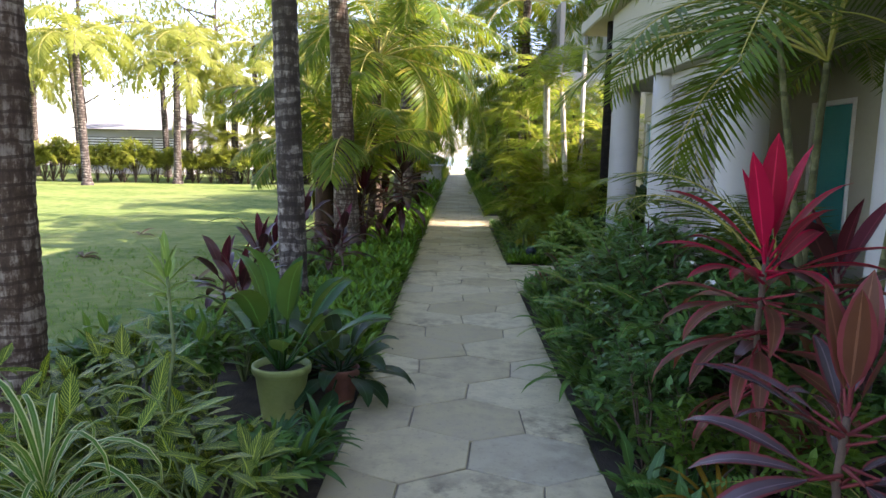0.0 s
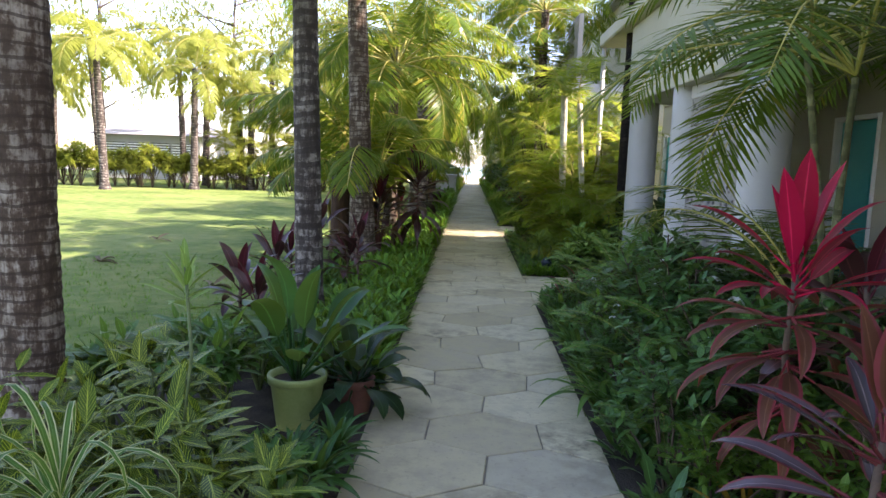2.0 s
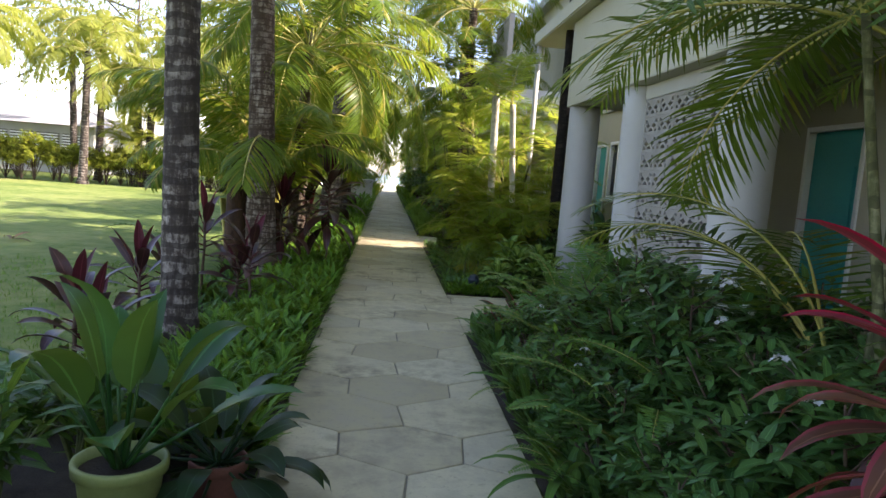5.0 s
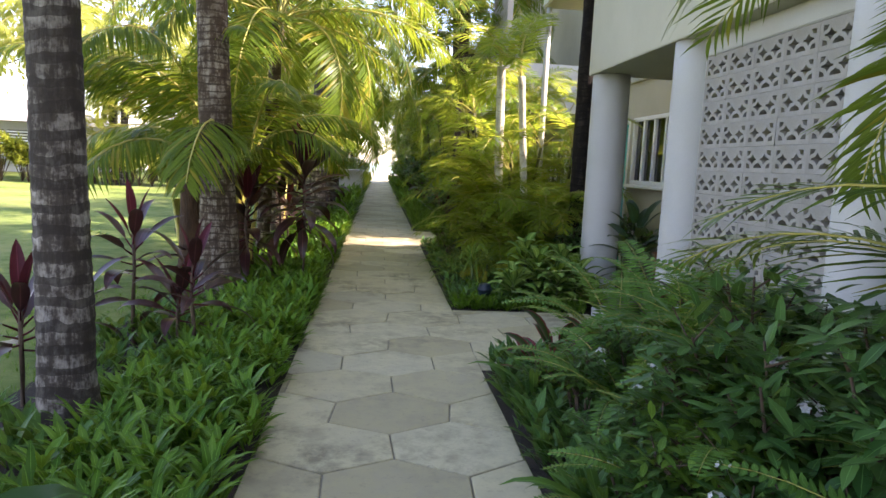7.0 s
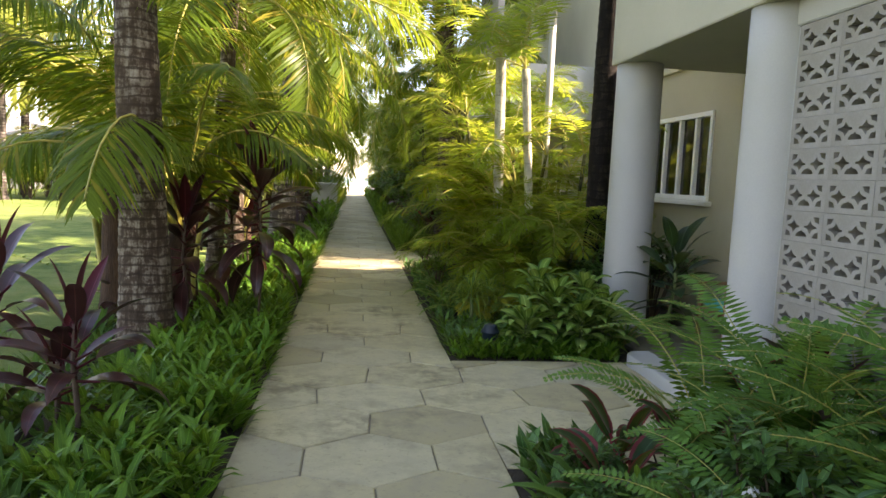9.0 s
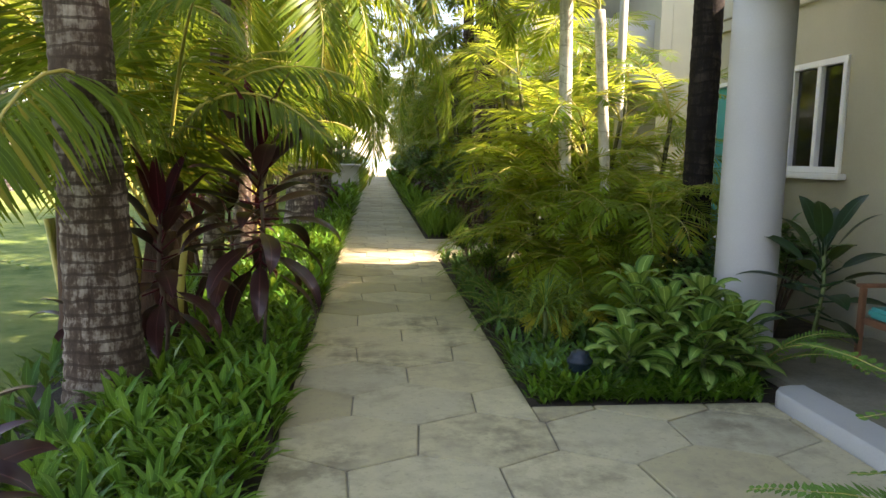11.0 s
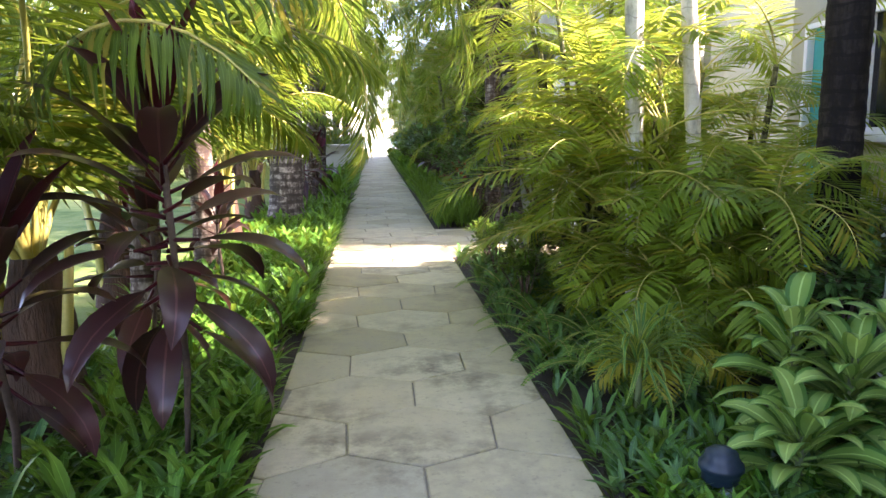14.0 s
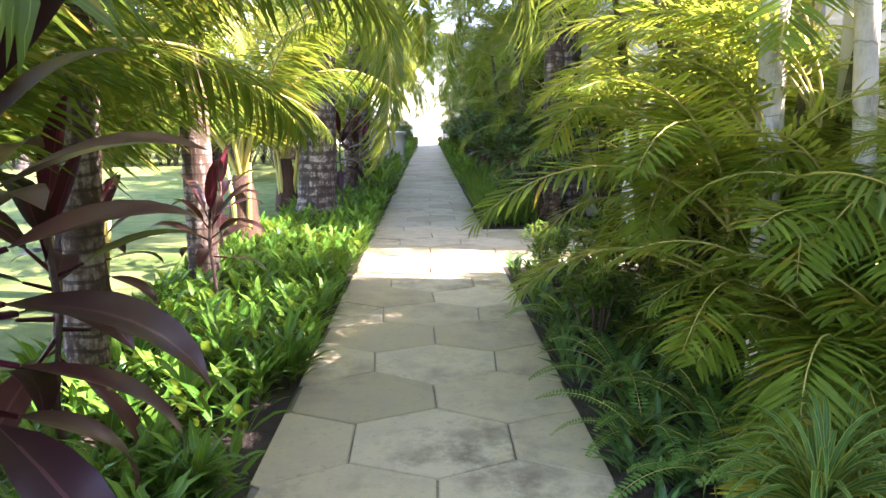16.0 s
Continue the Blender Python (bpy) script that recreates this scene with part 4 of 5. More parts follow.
coconut_palm(-2.02, 16.2, 4.4, 0.125, 0.10, 20, 5, (0.0, 0.0), "slender palm with a reddish base", M_TRUNK_B)
coconut_palm(-1.80, 20.8, 5.2, 0.29, 0.17, 20, 6, (0.05, 0.0), "thick palm with a swollen pale ringed base")
coconut_palm(-1.70, 24.4, 4.6, 0.15, 0.12, 20, 7, (0.06, 0.0), "palm with a dark ringed trunk", M_TRUNK_B)
for k, (x, y) in enumerate(((-1.75, 27.6), (-2.2, 33.5), (-1.9, 37.5), (-2.1, 42.0), (-1.9, 47.0), (-2.2, 53.0), (2.2, 21.3), (2.1, 26.0), (2.3, 31.0), (2.0, 36.0), (2.3, 42.0), (2.0, 48.0), (2.4, 55.0))):
    coconut_palm(x, y, rng.uniform(3.6, 4.8), 0.15, 0.11, 16, 20 + k, (-0.05 if x > 0 else 0.05, 0.0))
coconut_palm(1.75, 20.9, 6.2, 0.14, 0.11, 20, 41, (0.0, 0.0), "tall palm with arching fronds over the path", M_TRUNK_B)
coconut_palm(2.05, 24.0, 6.9, 0.15, 0.12, 20, 42, (-0.03, 0.0), "tall palm with arching fronds over the path", M_TRUNK_B)
young_palm(-1.97, 12.55, 11, 12, 0.8)
young_palm(-2.5, 12.4, 16, 7, 1.75, None, (0.65, 0.8))
young_palm(-2.5, 15.1, 12, 12)
young_palm(-2.3, 18.6, 13, 12)
young_palm(-2.6, 22.6, 14, 12)
young_palm(-2.2, 29.4, 15, 10)

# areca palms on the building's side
# these two wear the darkened leaf copy, shade painted in
areca_palm(2.25, 4.5, 3, 30, low=2, height=(2.3, 3.2), spread=0.22, per=8, meshes=ARECA_SHADED)
drooper = empty("areca_palm", Matrix.Translation((2.12, 4.85, -0.02)), "slim areca palm with long drooping fronds", "palm tree", "areca palms before the building")
bm = bmesh.new()
lathe(bm, [(0.03 - 0.0006 * i + (0.002 if i % 2 else 0.0), 0.17 * i - (0.04 if i == 0 else 0)) for i in range(15)], 10, lambda z: (0.03 * z, 0.0))
part("cane", bm, M_CANE, drooper)
fronds(drooper, "frond", ARECA_SHADED, (0.07, 0.0, 2.4), 10, (-0.2, 0.35), 0.0, (1.1, 1.3), [2.15, 2.9, 1.85, 3.6, 2.5, 4.4, 3.2, 1.5, 5.2, 2.7], 88)
fronds(drooper, "frond", ARECA_SHADED, (0.05, 0.05, 2.65), 3, (-0.7, -0.5), 0.0, (1.15, 1.3), [2.05, 1.8, 1.6], 86)
fronds(drooper, "frond", ARECA_SHADED, (0.04, 0.3, 0.7), 6, (-0.15, 0.2), 0.0, (1.0, 1.2), [1.75, 1.5, 2.0, 2.3, 1.2, 2.7], 87)
areca_palm(2.15, 13.3, 7, 32, low=14, height=(0.4, 1.1), spread=0.45, per=7, meshes=ARECA_LOW)
areca_palm(1.75, 13.0, 5, 39, low=8, height=(0.25, 0.6), spread=0.3, per=6, meshes=ARECA_LOW)
areca_palm(1.68, 14.5, 7, 29, low=10, height=(0.5, 1.5), spread=0.3, per=6, meshes=ARECA_MID)
areca_palm(1.78, 15.2, 6, 25, low=8, height=(0.6, 1.6), spread=0.3, per=6, meshes=ARECA_MID)
areca_palm(2.3, 14.3, 4, 28, low=6, height=(0.6, 1.4), spread=0.25, per=6, meshes=ARECA_MID)
areca_palm(1.75, 14.3, 3, 27, low=0, height=(1.3, 2.0), spread=0.3, per=4, meshes=ARECA_MID)
areca_palm(1.95, 15.0, 5, 24, low=0, height=(1.4, 2.5), spread=0.3, per=4, meshes=ARECA_MID)
areca_palm(2.65, 14.5, 4, 22, low=0, height=(1.2, 2.1), spread=0.25, per=5, meshes=ARECA_MID)
# next three clumps are added for the shade their fronds cast
areca_palm(1.75, 15.7, 5, 23, low=4, height=(1.6, 2.9), spread=0.25, per=7, meshes=ARECA_MID)
areca_palm(1.95, 16.5, 3, 21, low=0, height=(2.6, 3.1), spread=0.2, per=6, meshes=ARECA_MID)
areca_palm(3.5, 18.3, 4, 26, low=4, height=(1.6, 2.9), per=6)
areca_palm(1.9, 22.0, 6, 35, low=8, height=(0.8, 3.4), per=7)
areca_palm(1.8, 24.5, 6, 36, low=8, height=(0.8, 3.2), per=7)
areca_palm(1.9, 28.5, 6, 37, low=8, height=(0.8, 3.4), per=7)
areca_palm(1.8, 33.5, 6, 38, low=8, height=(0.8, 3.4), per=7)
for k, y in enumerate((39.0, 45.0, 51.0, 57.0)):
    areca_palm(1.8, y, 6, 60 + k, low=8, height=(0.8, 3.4), per=7)
# sunlit pair of pale canes, and the dark trunk by the porch
pair = empty("cane_palm", Matrix.Translation((1.60, 13.72, -0.02)), "two pale sunlit palm canes with bright fronds", "palm tree")
for k, (bx, by, lx, h) in enumerate(((0.0, 0.08, -0.03, 3.1), (0.41, -0.13, -0.08, 2.95))):
    bm = bmesh.new()
    lathe(bm, [((0.062, 0.05)[k] * (1.06 if i % 2 else 1.0), h * i / 20 - (0.04 if i == 0 else 0)) for i in range(21)], 14, lambda z, bx=bx, by=by, lx=lx: (bx + lx * z, by))
    part("cane", bm, M_SUNLITCANE, pair)
    fronds(pair, "frond", ARECA_MID, (bx + lx * h, by, h), 8, (-0.35, 0.5), 3 + k, (0.95, 1.25), [2.0, 2.6, 3.2, 3.8, 4.4, 1.4, 4.9, 0.9], 91 + k)
    fronds(pair, "frond", ARECA, (bx + lx * 0.5, by - 0.12, 0.45), 7, (-0.1, 0.3), 3 + k, (0.7, 0.95), [2.6, 3.3, 4.0, 4.6, 5.2, 5.8, 0.4], 95 + k)
fronds(pair, "frond", ARECA, (-0.22, 0.05, 0.95), 7, (-0.05, 0.35), 0.0, (0.75, 1.0), [3.4, 4.0, 2.8, 4.9, 2.2, 3.7, 5.5], 99)
fronds(pair, "frond", ARECA, (0.62, 0.1, 0.75), 6, (-0.1, 0.2), 0.0, (0.75, 0.95), [5.6, 5.0, 4.5, 1.3, 4.1, 5.3], 98)
fronds(pair, "frond", ARECA_MID, (0.05, -0.15, 0.35), 8, (0.0, 0.4), 0.0, (0.9, 1.15), [4.2, 4.7, 5.1, 3.8, 4.45, 5.5, 4.9, 4.0], 92)
fronds(pair, "frond", ARECA_MID, (-0.06, 0.05, 1.3), 6, (0.0, 0.3), 0.0, (0.9, 1.1), [2.9, 3.2, 2.5, 2.7, 3.05, 2.3], 97)
fronds(pair, "frond", ARECA_MID, (0.15, -0.02, 1.45), 4, (0.1, 0.35), 0.0, (0.9, 1.1), [3.0, 3.2, 2.75, 2.4], 96)
dt = empty("palm_trunk", Matrix.Translation((2.58, 13.05, -0.02)), "dark palm trunk beside the porch column", "palm tree")
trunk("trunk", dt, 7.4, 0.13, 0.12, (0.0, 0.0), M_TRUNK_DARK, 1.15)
fronds(dt, "frond", COCO, (0, 0, 7.3), 9, (-0.4, 0.4), 1, (0.8, 1.0), None, 5)

# red-leaved cordylines
CORD_M = [blade_mesh("maroon_blade", 0.42, 0.118, 0.9, (L_MAROON, L_MAROON, L_MAROON_RED), petiole=0.12, fold=0.28), blade_mesh("maroon_blade_hanging", 0.44, 0.12, 1.4, (L_MAROON, L_MAROON, L_MAROON_RED), petiole=0.12, fold=0.25), blade_mesh("red_blade", 0.40, 0.095, 0.25, (L_MAROON_RED, L_MAROON, L_MAROON_RED), petiole=0.08, fold=0.4)]
CORD_ORDER = [CORD_M[1], CORD_M[1], CORD_M[0], CORD_M[0], CORD_M[2]]
PINKS = [blade_mesh("olive_red_blade", 0.40, 0.08, 1.3, (L_OLIVERED, L_ROSE, L_ROSE), True, 0.12, 0.25), blade_mesh("crimson_blade_side", 0.42, 0.075, 0.8, (L_ROSE, L_PINK, L_PINK), True, 0.12, 0.3), blade_mesh("crimson_blade", 0.40, 0.105, 0.10, (L_PINK, L_PINK, L_PINK), False, 0.09, 0.3)]
PURPLES = [blade_mesh("purple_blade", 0.38, 0.075, 1.1, (L_PURPLE, L_REDEDGE, L_REDEDGE), True, 0.12, 0.2), blade_mesh("purple_blade_side", 0.38, 0.08, 0.7, (L_PURPLE, L_REDEDGE, L_REDEDGE), True, 0.12, 0.25), blade_mesh("olive_blade", 0.36, 0.115, 0.15, (L_OLIVERED, L_REDEDGE, L_REDEDGE), True, 0.09, 0.3)]


def cordyline(x, y, h, leaves, seed, meshes=None, label="dark maroon cordyline with long glossy leaves", scale=(0.8, 1.1), levels=0.45, tilt=(-0.75, 1.35), group="red-leaved cordylines"):
    return rosette("cordyline", x, y, h, meshes or CORD_ORDER, leaves, seed, label, "cordyline", tilt, scale, group, h, M_STEM, levels=levels, stem_r=0.014)


def tiered_cordyline(x, y, stem, tiers, seed, label):
    """Leaves in tiers down the stem: (count, height, lowest tilt, highest tilt, mesh, size)."""
    p = empty("cordyline", Matrix.Translation((x, y, 0)), label, "cordyline", "red-leaved cordylines")
    r = random.Random(seed)
    bm = bmesh.new()
    tube(bm, [(0, 0, -0.04), (0.03, -0.02, stem * 0.4), (-0.01, 0.01, stem * 0.75), (0, 0, stem + 0.03)], 0.019, 0.013, 8)
    part("stem", bm, M_STEM, p)
    n = 0
    for count, z, t0, t1, me, size in tiers:
        for k in range(count):
            n += 1
            a = 2.399963 * n + r.uniform(-0.25, 0.25)
            put("leaf", me, p, Matrix.Translation((0, 0, z + r.uniform(-0.04, 0.04))) @ spin(a, r.uniform(t0, t1), r.uniform(-0.35, 0.35)) @ Matrix.Scale(size * r.uniform(0.85, 1.12), 4))
    return p


tiered_cordyline(1.17, 3.22, 1.28, [(10, 0.72, -0.8, -0.2, PINKS[0], 0.95), (11, 0.95, -0.4, 0.2, PINKS[0], 1.0), (11, 1.12, -0.1, 0.3, PINKS[0], 1.0), (9, 1.22, 0.05, 0.5, PINKS[1], 1.0), (3, 1.27, 0.7, 1.0, PINKS[1], 0.95), (5, 1.29, 1.25, 1.55, PINKS[2], 1.0)], 201, "crimson cordyline with upright bright red young leaves")
tiered_cordyline(1.12, 2.42, 0.86, [(7, 0.5, -0.6, -0.1, PURPLES[0], 1.0), (9, 0.68, -0.15, 0.35, PURPLES[0], 1.1), (9, 0.82, 0.2, 0.7, PURPLES[1], 1.1), (4, 0.87, 1.15, 1.5, PURPLES[2], 1.0)], 202, "purple-grey cordyline with red-edged leaves")
cordyline(1.75, 3.7, 1.15, 16, 203, CORD_ORDER, levels=0.3)
for k, (x, y, h, n) in enumerate(((-2.22, 9.4, 0.95, 15), (-1.62, 8.95, 0.75, 14), (-2.38, 7.9, 0.6, 15), (-1.78, 9.15, 0.45, 14), (-2.05, 6.1, 0.5, 14), (-2.35, 6.6, 0.55, 12), (-1.10, 11.8, 1.6, 36), (-1.72, 11.7, 1.1, 26), (-1.55, 13.0, 1.1, 14), (-2.3, 14.9, 0.85, 16), (-1.75, 15.6, 0.8, 12), (-2.2, 17.4, 0.9, 14), (-1.6, 22.3, 1.3, 16), (-1.5, 23.6, 1.2, 14), (-1.6, 26.3, 1.1, 14), (-2.5, 9.0, 0.5, 12), (-2.5, 12.4, 0.3, 12))):
    cordyline(x, y, h, n, 210 + k, levels=0.5 * h if h > 1.0 else 0.42 * h, scale=(0.95, 1.2) if h > 1.0 else (0.8, 1.0), tilt=(-0.75, 1.35) if h > 1.0 else (-0.15, 1.4))
for k, (x, y, h) in enumerate(((1.75, 23.4, 0.9), (1.5, 20.9, 0.6), (1.3, 26.5, 1.0), (2.3, 8.6, 0.45))):
    cordyline(x, y, h, 12, 240 + k, levels=0.25)
rosette("cordyline", 1.45, 22.6, 0.65, [PINKS[1], PINKS[2]], 14, 260, "pale pink cordyline among green shrubs", "cordyline", (-0.2, 1.3), (0.8, 1.0), "", 0.6, M_STEM)

# potted plants
BIG = [blade_mesh("broad_blade", 0.50, 0.19, 1.8, (L_BROAD, L_BROAD, L_BROAD), petiole=0.36, fold=0.22, full=0.42), blade_mesh("broad_blade_upright", 0.46, 0.16, 0.9, (L_BROAD, L_BROAD, L_BROAD), petiole=0.34, fold=0.3, full=0.42)]
SMALLBROAD = [blade_mesh("drooping_blade", 0.34, 0.13, 1.5, (L_DARKBLADE, L_DARKBLADE, L_DARKBLADE), petiole=0.18, fold=0.2)]


def pot(name, x, y, r, h, material, label):
    p = empty(name, Matrix.Translation((x, y, -0.02)), label, "flower pot")
    bm = bmesh.new()
    lathe(bm, [(r * 0.70, 0), (r * 0.72, 0.01), (r * 0.93, h - 0.06), (r * 0.95, h - 0.055), (r * 1.03, h - 0.05), (r * 1.05, h - 0.01), (r * 1.03, h), (r * 0.93, h), (r * 0.90, h - 0.05)], 36, cap=False)
    part("body", bm, material, p)
    bm = bmesh.new()
    bmesh.ops.create_circle(bm, cap_ends=True, radius=r * 0.915, segments=36, matrix=Matrix.Translation((0, 0, h - 0.045)))
    part("soil", bm, M_SOIL, p)
    return p


pot("flower_pot", -1.31, 4.58, 0.185, 0.36, M_POT, "sage green plastic flower pot on the path's edge")
rosette("peace_lily", -1.31, 4.58, 0.31, BIG, 13, 301, "potted plant with broad dark green leaves", "houseplant", (0.5, 1.45), (0.85, 1.12), spread=0.03)
pot("flower_pot", -0.97, 4.86, 0.13, 0.26, M_TERRA, "small terracotta flower pot beside the path")
rosette("potted_plant", -0.97, 4.86, 0.22, SMALLBROAD, 30, 302, "dark drooping foliage in a terracotta pot", "houseplant", (-0.6, 1.2), (0.85, 1.2), spread=0.03)

# foreground on the lawn side: variegated spider plant, veined shrubs, a tall shoot, dark blades
SPIDER = [blade_mesh("striped_blade", L, 0.024, b, (L_MID, L_CREAMEDGE, L_MID), True, 0, 0.25, 0.3, 11) for L, b in ((0.74, 4.2), (0.64, 3.6), (0.7, 4.8))]
SPIDER_GREEN = [blade_mesh("grassy_blade", L, 0.022, b, (L_MID, L_HEDGE, L_MID), True, 0, 0.25, 0.3, 9) for L, b in ((0.55, 3.2), (0.48, 2.8), (0.42, 3.5))]
rosette("spider_plant", -1.53, 2.33, 0.62, SPIDER, 44, 303, "variegated spider plant with cream-edged arching leaves", "plant", (-0.1, 1.35), (0.75, 1.15), "", 0.55, M_GREENSTEM, stem_r=0.012, levels=0.2)
for k, (x, y, s) in enumerate(((-1.5, 3.05, 1.05), (-1.15, 2.75, 0.95), (-1.9, 2.9, 1.0), (-1.22, 3.4, 0.6), (-1.75, 3.6, 1.05), (-2.2, 3.3, 1.0), (-2.1, 4.2, 1.1), (-1.45, 2.3, 0.9), (-1.1, 2.1, 0.7), (-2.0, 2.2, 1.0))):
    shrub(VEINED, x, y, 320 + k, s, "shrub with yellow-veined green leaves", "veined shrubs", "veined_shrub")
for k, (x, y, s) in enumerate(((-1.7, 4.3, 0.95), (-2.05, 4.9, 0.9), (-1.4, 3.8, 0.42), (-1.75, 5.2, 0.85), (-2.4, 4.3, 1.0), (-2.35, 5.3, 0.7), (-1.05, 3.25, 0.6))):
    shrub(LEAFY, x, y, 340 + k, s, "leafy green garden plant", "leafy green plants", "garden_plant")
WHORL = [blade_mesh("narrow_blade", 0.2, 0.04, 0.4, (L_PALE, L_PALE, L_PALE), petiole=0.01, fold=0.3)]
rosette("tall_shoot", -1.47, 3.2, 1.2, WHORL, 16, 304, "tall thin green shoot with a leafy tip", "plant", (0.1, 1.45), (0.7, 1.05), "", 1.2, M_GREENSTEM, levels=0.16, stem_r=0.008)
DARKB = [blade_mesh("dark_blade", 0.28, 0.042, b, (L_BROAD, L_BROAD, L_BROAD), fold=0.3, full=0.3) for b in (1.4, 0.8)]
for k, (x, y) in enumerate(((-0.92, 3.85), (-0.95, 3.55), (-1.12, 3.72))):
    rosette("dark_lily_turf", x, y, 0.12, DARKB, 34, 350 + k, "tuft of dark narrow glossy leaves", "plant", (0.1, 1.35), (0.8, 1.2), "dark tufts by the path")
TARO = [blade_mesh("round_blade", 0.34, 0.3, 0.5, (L_BROAD, L_BROAD, L_BROAD), petiole=0.3, fold=0.1, full=0.4)]
rosette("broad_leaf_plant", -1.48, 5.3, 0.06, TARO, 7, 305, "low plant with large rounded leaves", "plant", (0.4, 1.2), (0.8, 1.1))


def spots(x0, x1, y0, y1, n, seed, s=(0.8, 1.2)):
    r = random.Random(seed)
    return [(r.uniform(x0, x1), r.uniform(y0, y1), r.uniform(*s)) for _ in range(n)]


def stuff(name, me, label, category):
    return tagged(new(name, me), label, category, "", "stuff")


stuff("ground_cover", cover_mesh("ground_cover", spots(-1.75, PX0 - 0.02, 5.2, 13.0, 640, 1), 1, (L_COVER, L_COVER, L_COVER), 0.17, 0.036, 17, bend=1.2, height=0.2), "low light green ground cover edging the path", "ground cover")
stuff("ground_cover", cover_mesh("ground_cover", spots(-2.5, -1.6, 5.5, 13.0, 190, 2), 2, (L_MID, L_MID, L_MID), 0.2, 0.05, 9, bend=0.9, height=0.12), "broad-leaved green ground cover under the palms", "ground cover")
stuff("ground_cover", cover_mesh("ground_cover", spots(-2.3, PX0 - 0.01, 13.0, 24.0, 760, 3), 3, (L_COVER, L_COVER, L_COVER), 0.19, 0.042, 13, bend=1.1, height=0.18), "bright green ground cover along the path's edge", "ground cover")
stuff("ground_cover", cover_mesh("ground_cover", spots(-2.3, PX0 - 0.01, 24.0, 60.0, 420, 4, (1.0, 1.7)), 4, (L_COVER, L_COVER, L_COVER), 0.3, 0.07, 9, bend=0.9, height=0.3), "green border planting along the far path", "ground cover")
stuff("ground_cover", cover_mesh("ground_cover", spots(PX1 + 0.03, 1.6, SIDE_Y1 + 0.12, 17.3, 260, 5), 5, (L_SHRUB, L_SHRUB, L_SHRUB), 0.18, 0.034, 9, bend=1.0, height=0.1), "low green plants in the shaded bed", "ground cover")
stuff("ground_cover", cover_mesh("ground_cover", spots(PX1 + 0.06, 1.15, 2.0, SIDE_Y0 - 0.06, 280, 6), 6, (L_SHRUB, L_SHRUB, L_SHRUB), 0.19, 0.05, 10, bend=0.9, height=0.15), "dark undergrowth along the path's edge", "ground cover")
stuff("ground_cover", cover_mesh("ground_cover", spots(PX1 + 0.04, 1.5, 20.1, 26.0, 260, 7, (1.0, 1.6)), 7, (L_SHRUB_B, L_SHRUB_B, L_SHRUB_B), 0.34, 0.02, 16, (0.9, 1.5), 0.7, 0.1, full=0.3), "clump of tall green grassy leaves", "grass")
stuff("ground_cover", cover_mesh("ground_cover", spots(PX1 + 0.06, 2.2, SIDE_Y1 + 0.06, 12.2, 130, 9, (0.6, 1.0)), 9, (L_COVER, L_COVER, L_COVER), 0.2, 0.04, 11, bend=1.0, height=0.08), "low green plants round the garden light", "ground cover")
stuff("ground_cover", cover_mesh("ground_cover", spots(PX1 + 0.03, 2.1, SIDE_Y1 + 0.03, 11.35, 90, 10, (0.5, 0.9)), 10, (L_COVER, L_COVER, L_COVER), 0.17, 0.035, 11, bend=1.0, height=0.06), "low green edging plants at the bed's corner", "ground cover")
stuff("ground_cover", cover_mesh("ground_cover", spots(PX1 + 0.02, 1.3, 26.0, 60.0, 300, 11, (1.0, 1.6)), 11, (L_COVER, L_COVER, L_COVER), 0.3, 0.06, 9, bend=0.9, height=0.25), "green border planting along the far path", "ground cover")
stuff("grass", cover_mesh("grass", spots(-6.5, -2.5, 3.0, 12.0, 2600, 8), 8, (L_COVER, L_COVER, L_COVER), 0.055, 0.006, 4, (0.7, 1.5), 0.6, 0.0), "short blades of lawn grass", "grass")

# shrubbery with small white flowers, before the porch
r0 = random.Random(55)
k = 0
for j in range(12):
    y = 3.7 + 0.46 * j
    for x in (0.98, 1.42, 1.86, 2.28):
        if y > 8.5 or (x > 2.0 and 3.5 < y < 4.4):
            continue
        k += 1
        shrub(SHRUBS, x + r0.uniform(-0.12, 0.12), y + r0.uniform(-0.15, 0.15), 400 + k, r0.uniform(0.85, 1.1) * (0.85 if x < 1.2 else 1.1) * (0.55 if y > 7.4 else 0.72 if y > 6.8 else 1.18 if y > 5.2 and x > 1.2 else 1.0), "dense dark green shrub with small white flowers", "flowering shrubs", "flowering_shrub")
for k, (x, y, s) in enumerate(((1.15, 5.0, 0.9), (2.25, 7.0, 1.35), (2.3, 6.2, 1.3), (2.2, 7.6, 1.2), (1.62, 8.5, 1.2), (2.1, 8.55, 1.25), (1.85, 8.1, 1.1), (2.35, 8.2, 1.1), (1.3, 7.2, 0.9), (1.2, 6.0, 0.9), (1.55, 5.0, 1.0), (0.98, 4.3, 0.6), (1.6, 2.6, 0.9), (1.35, 4.0, 0.7), (1.9, 5.3, 0.9), (2.3, 7.9, 1.1))):
    p = empty("fern", Matrix.Translation((x, y, 0.02)), "green sword fern with arching fronds", "fern", "ferns in the beds")
    fronds(p, "frond", FERN, (0, 0, 0.02), 13, (-0.05, 0.5), k, (0.8 * s, 1.1 * s), None, 500 + k)
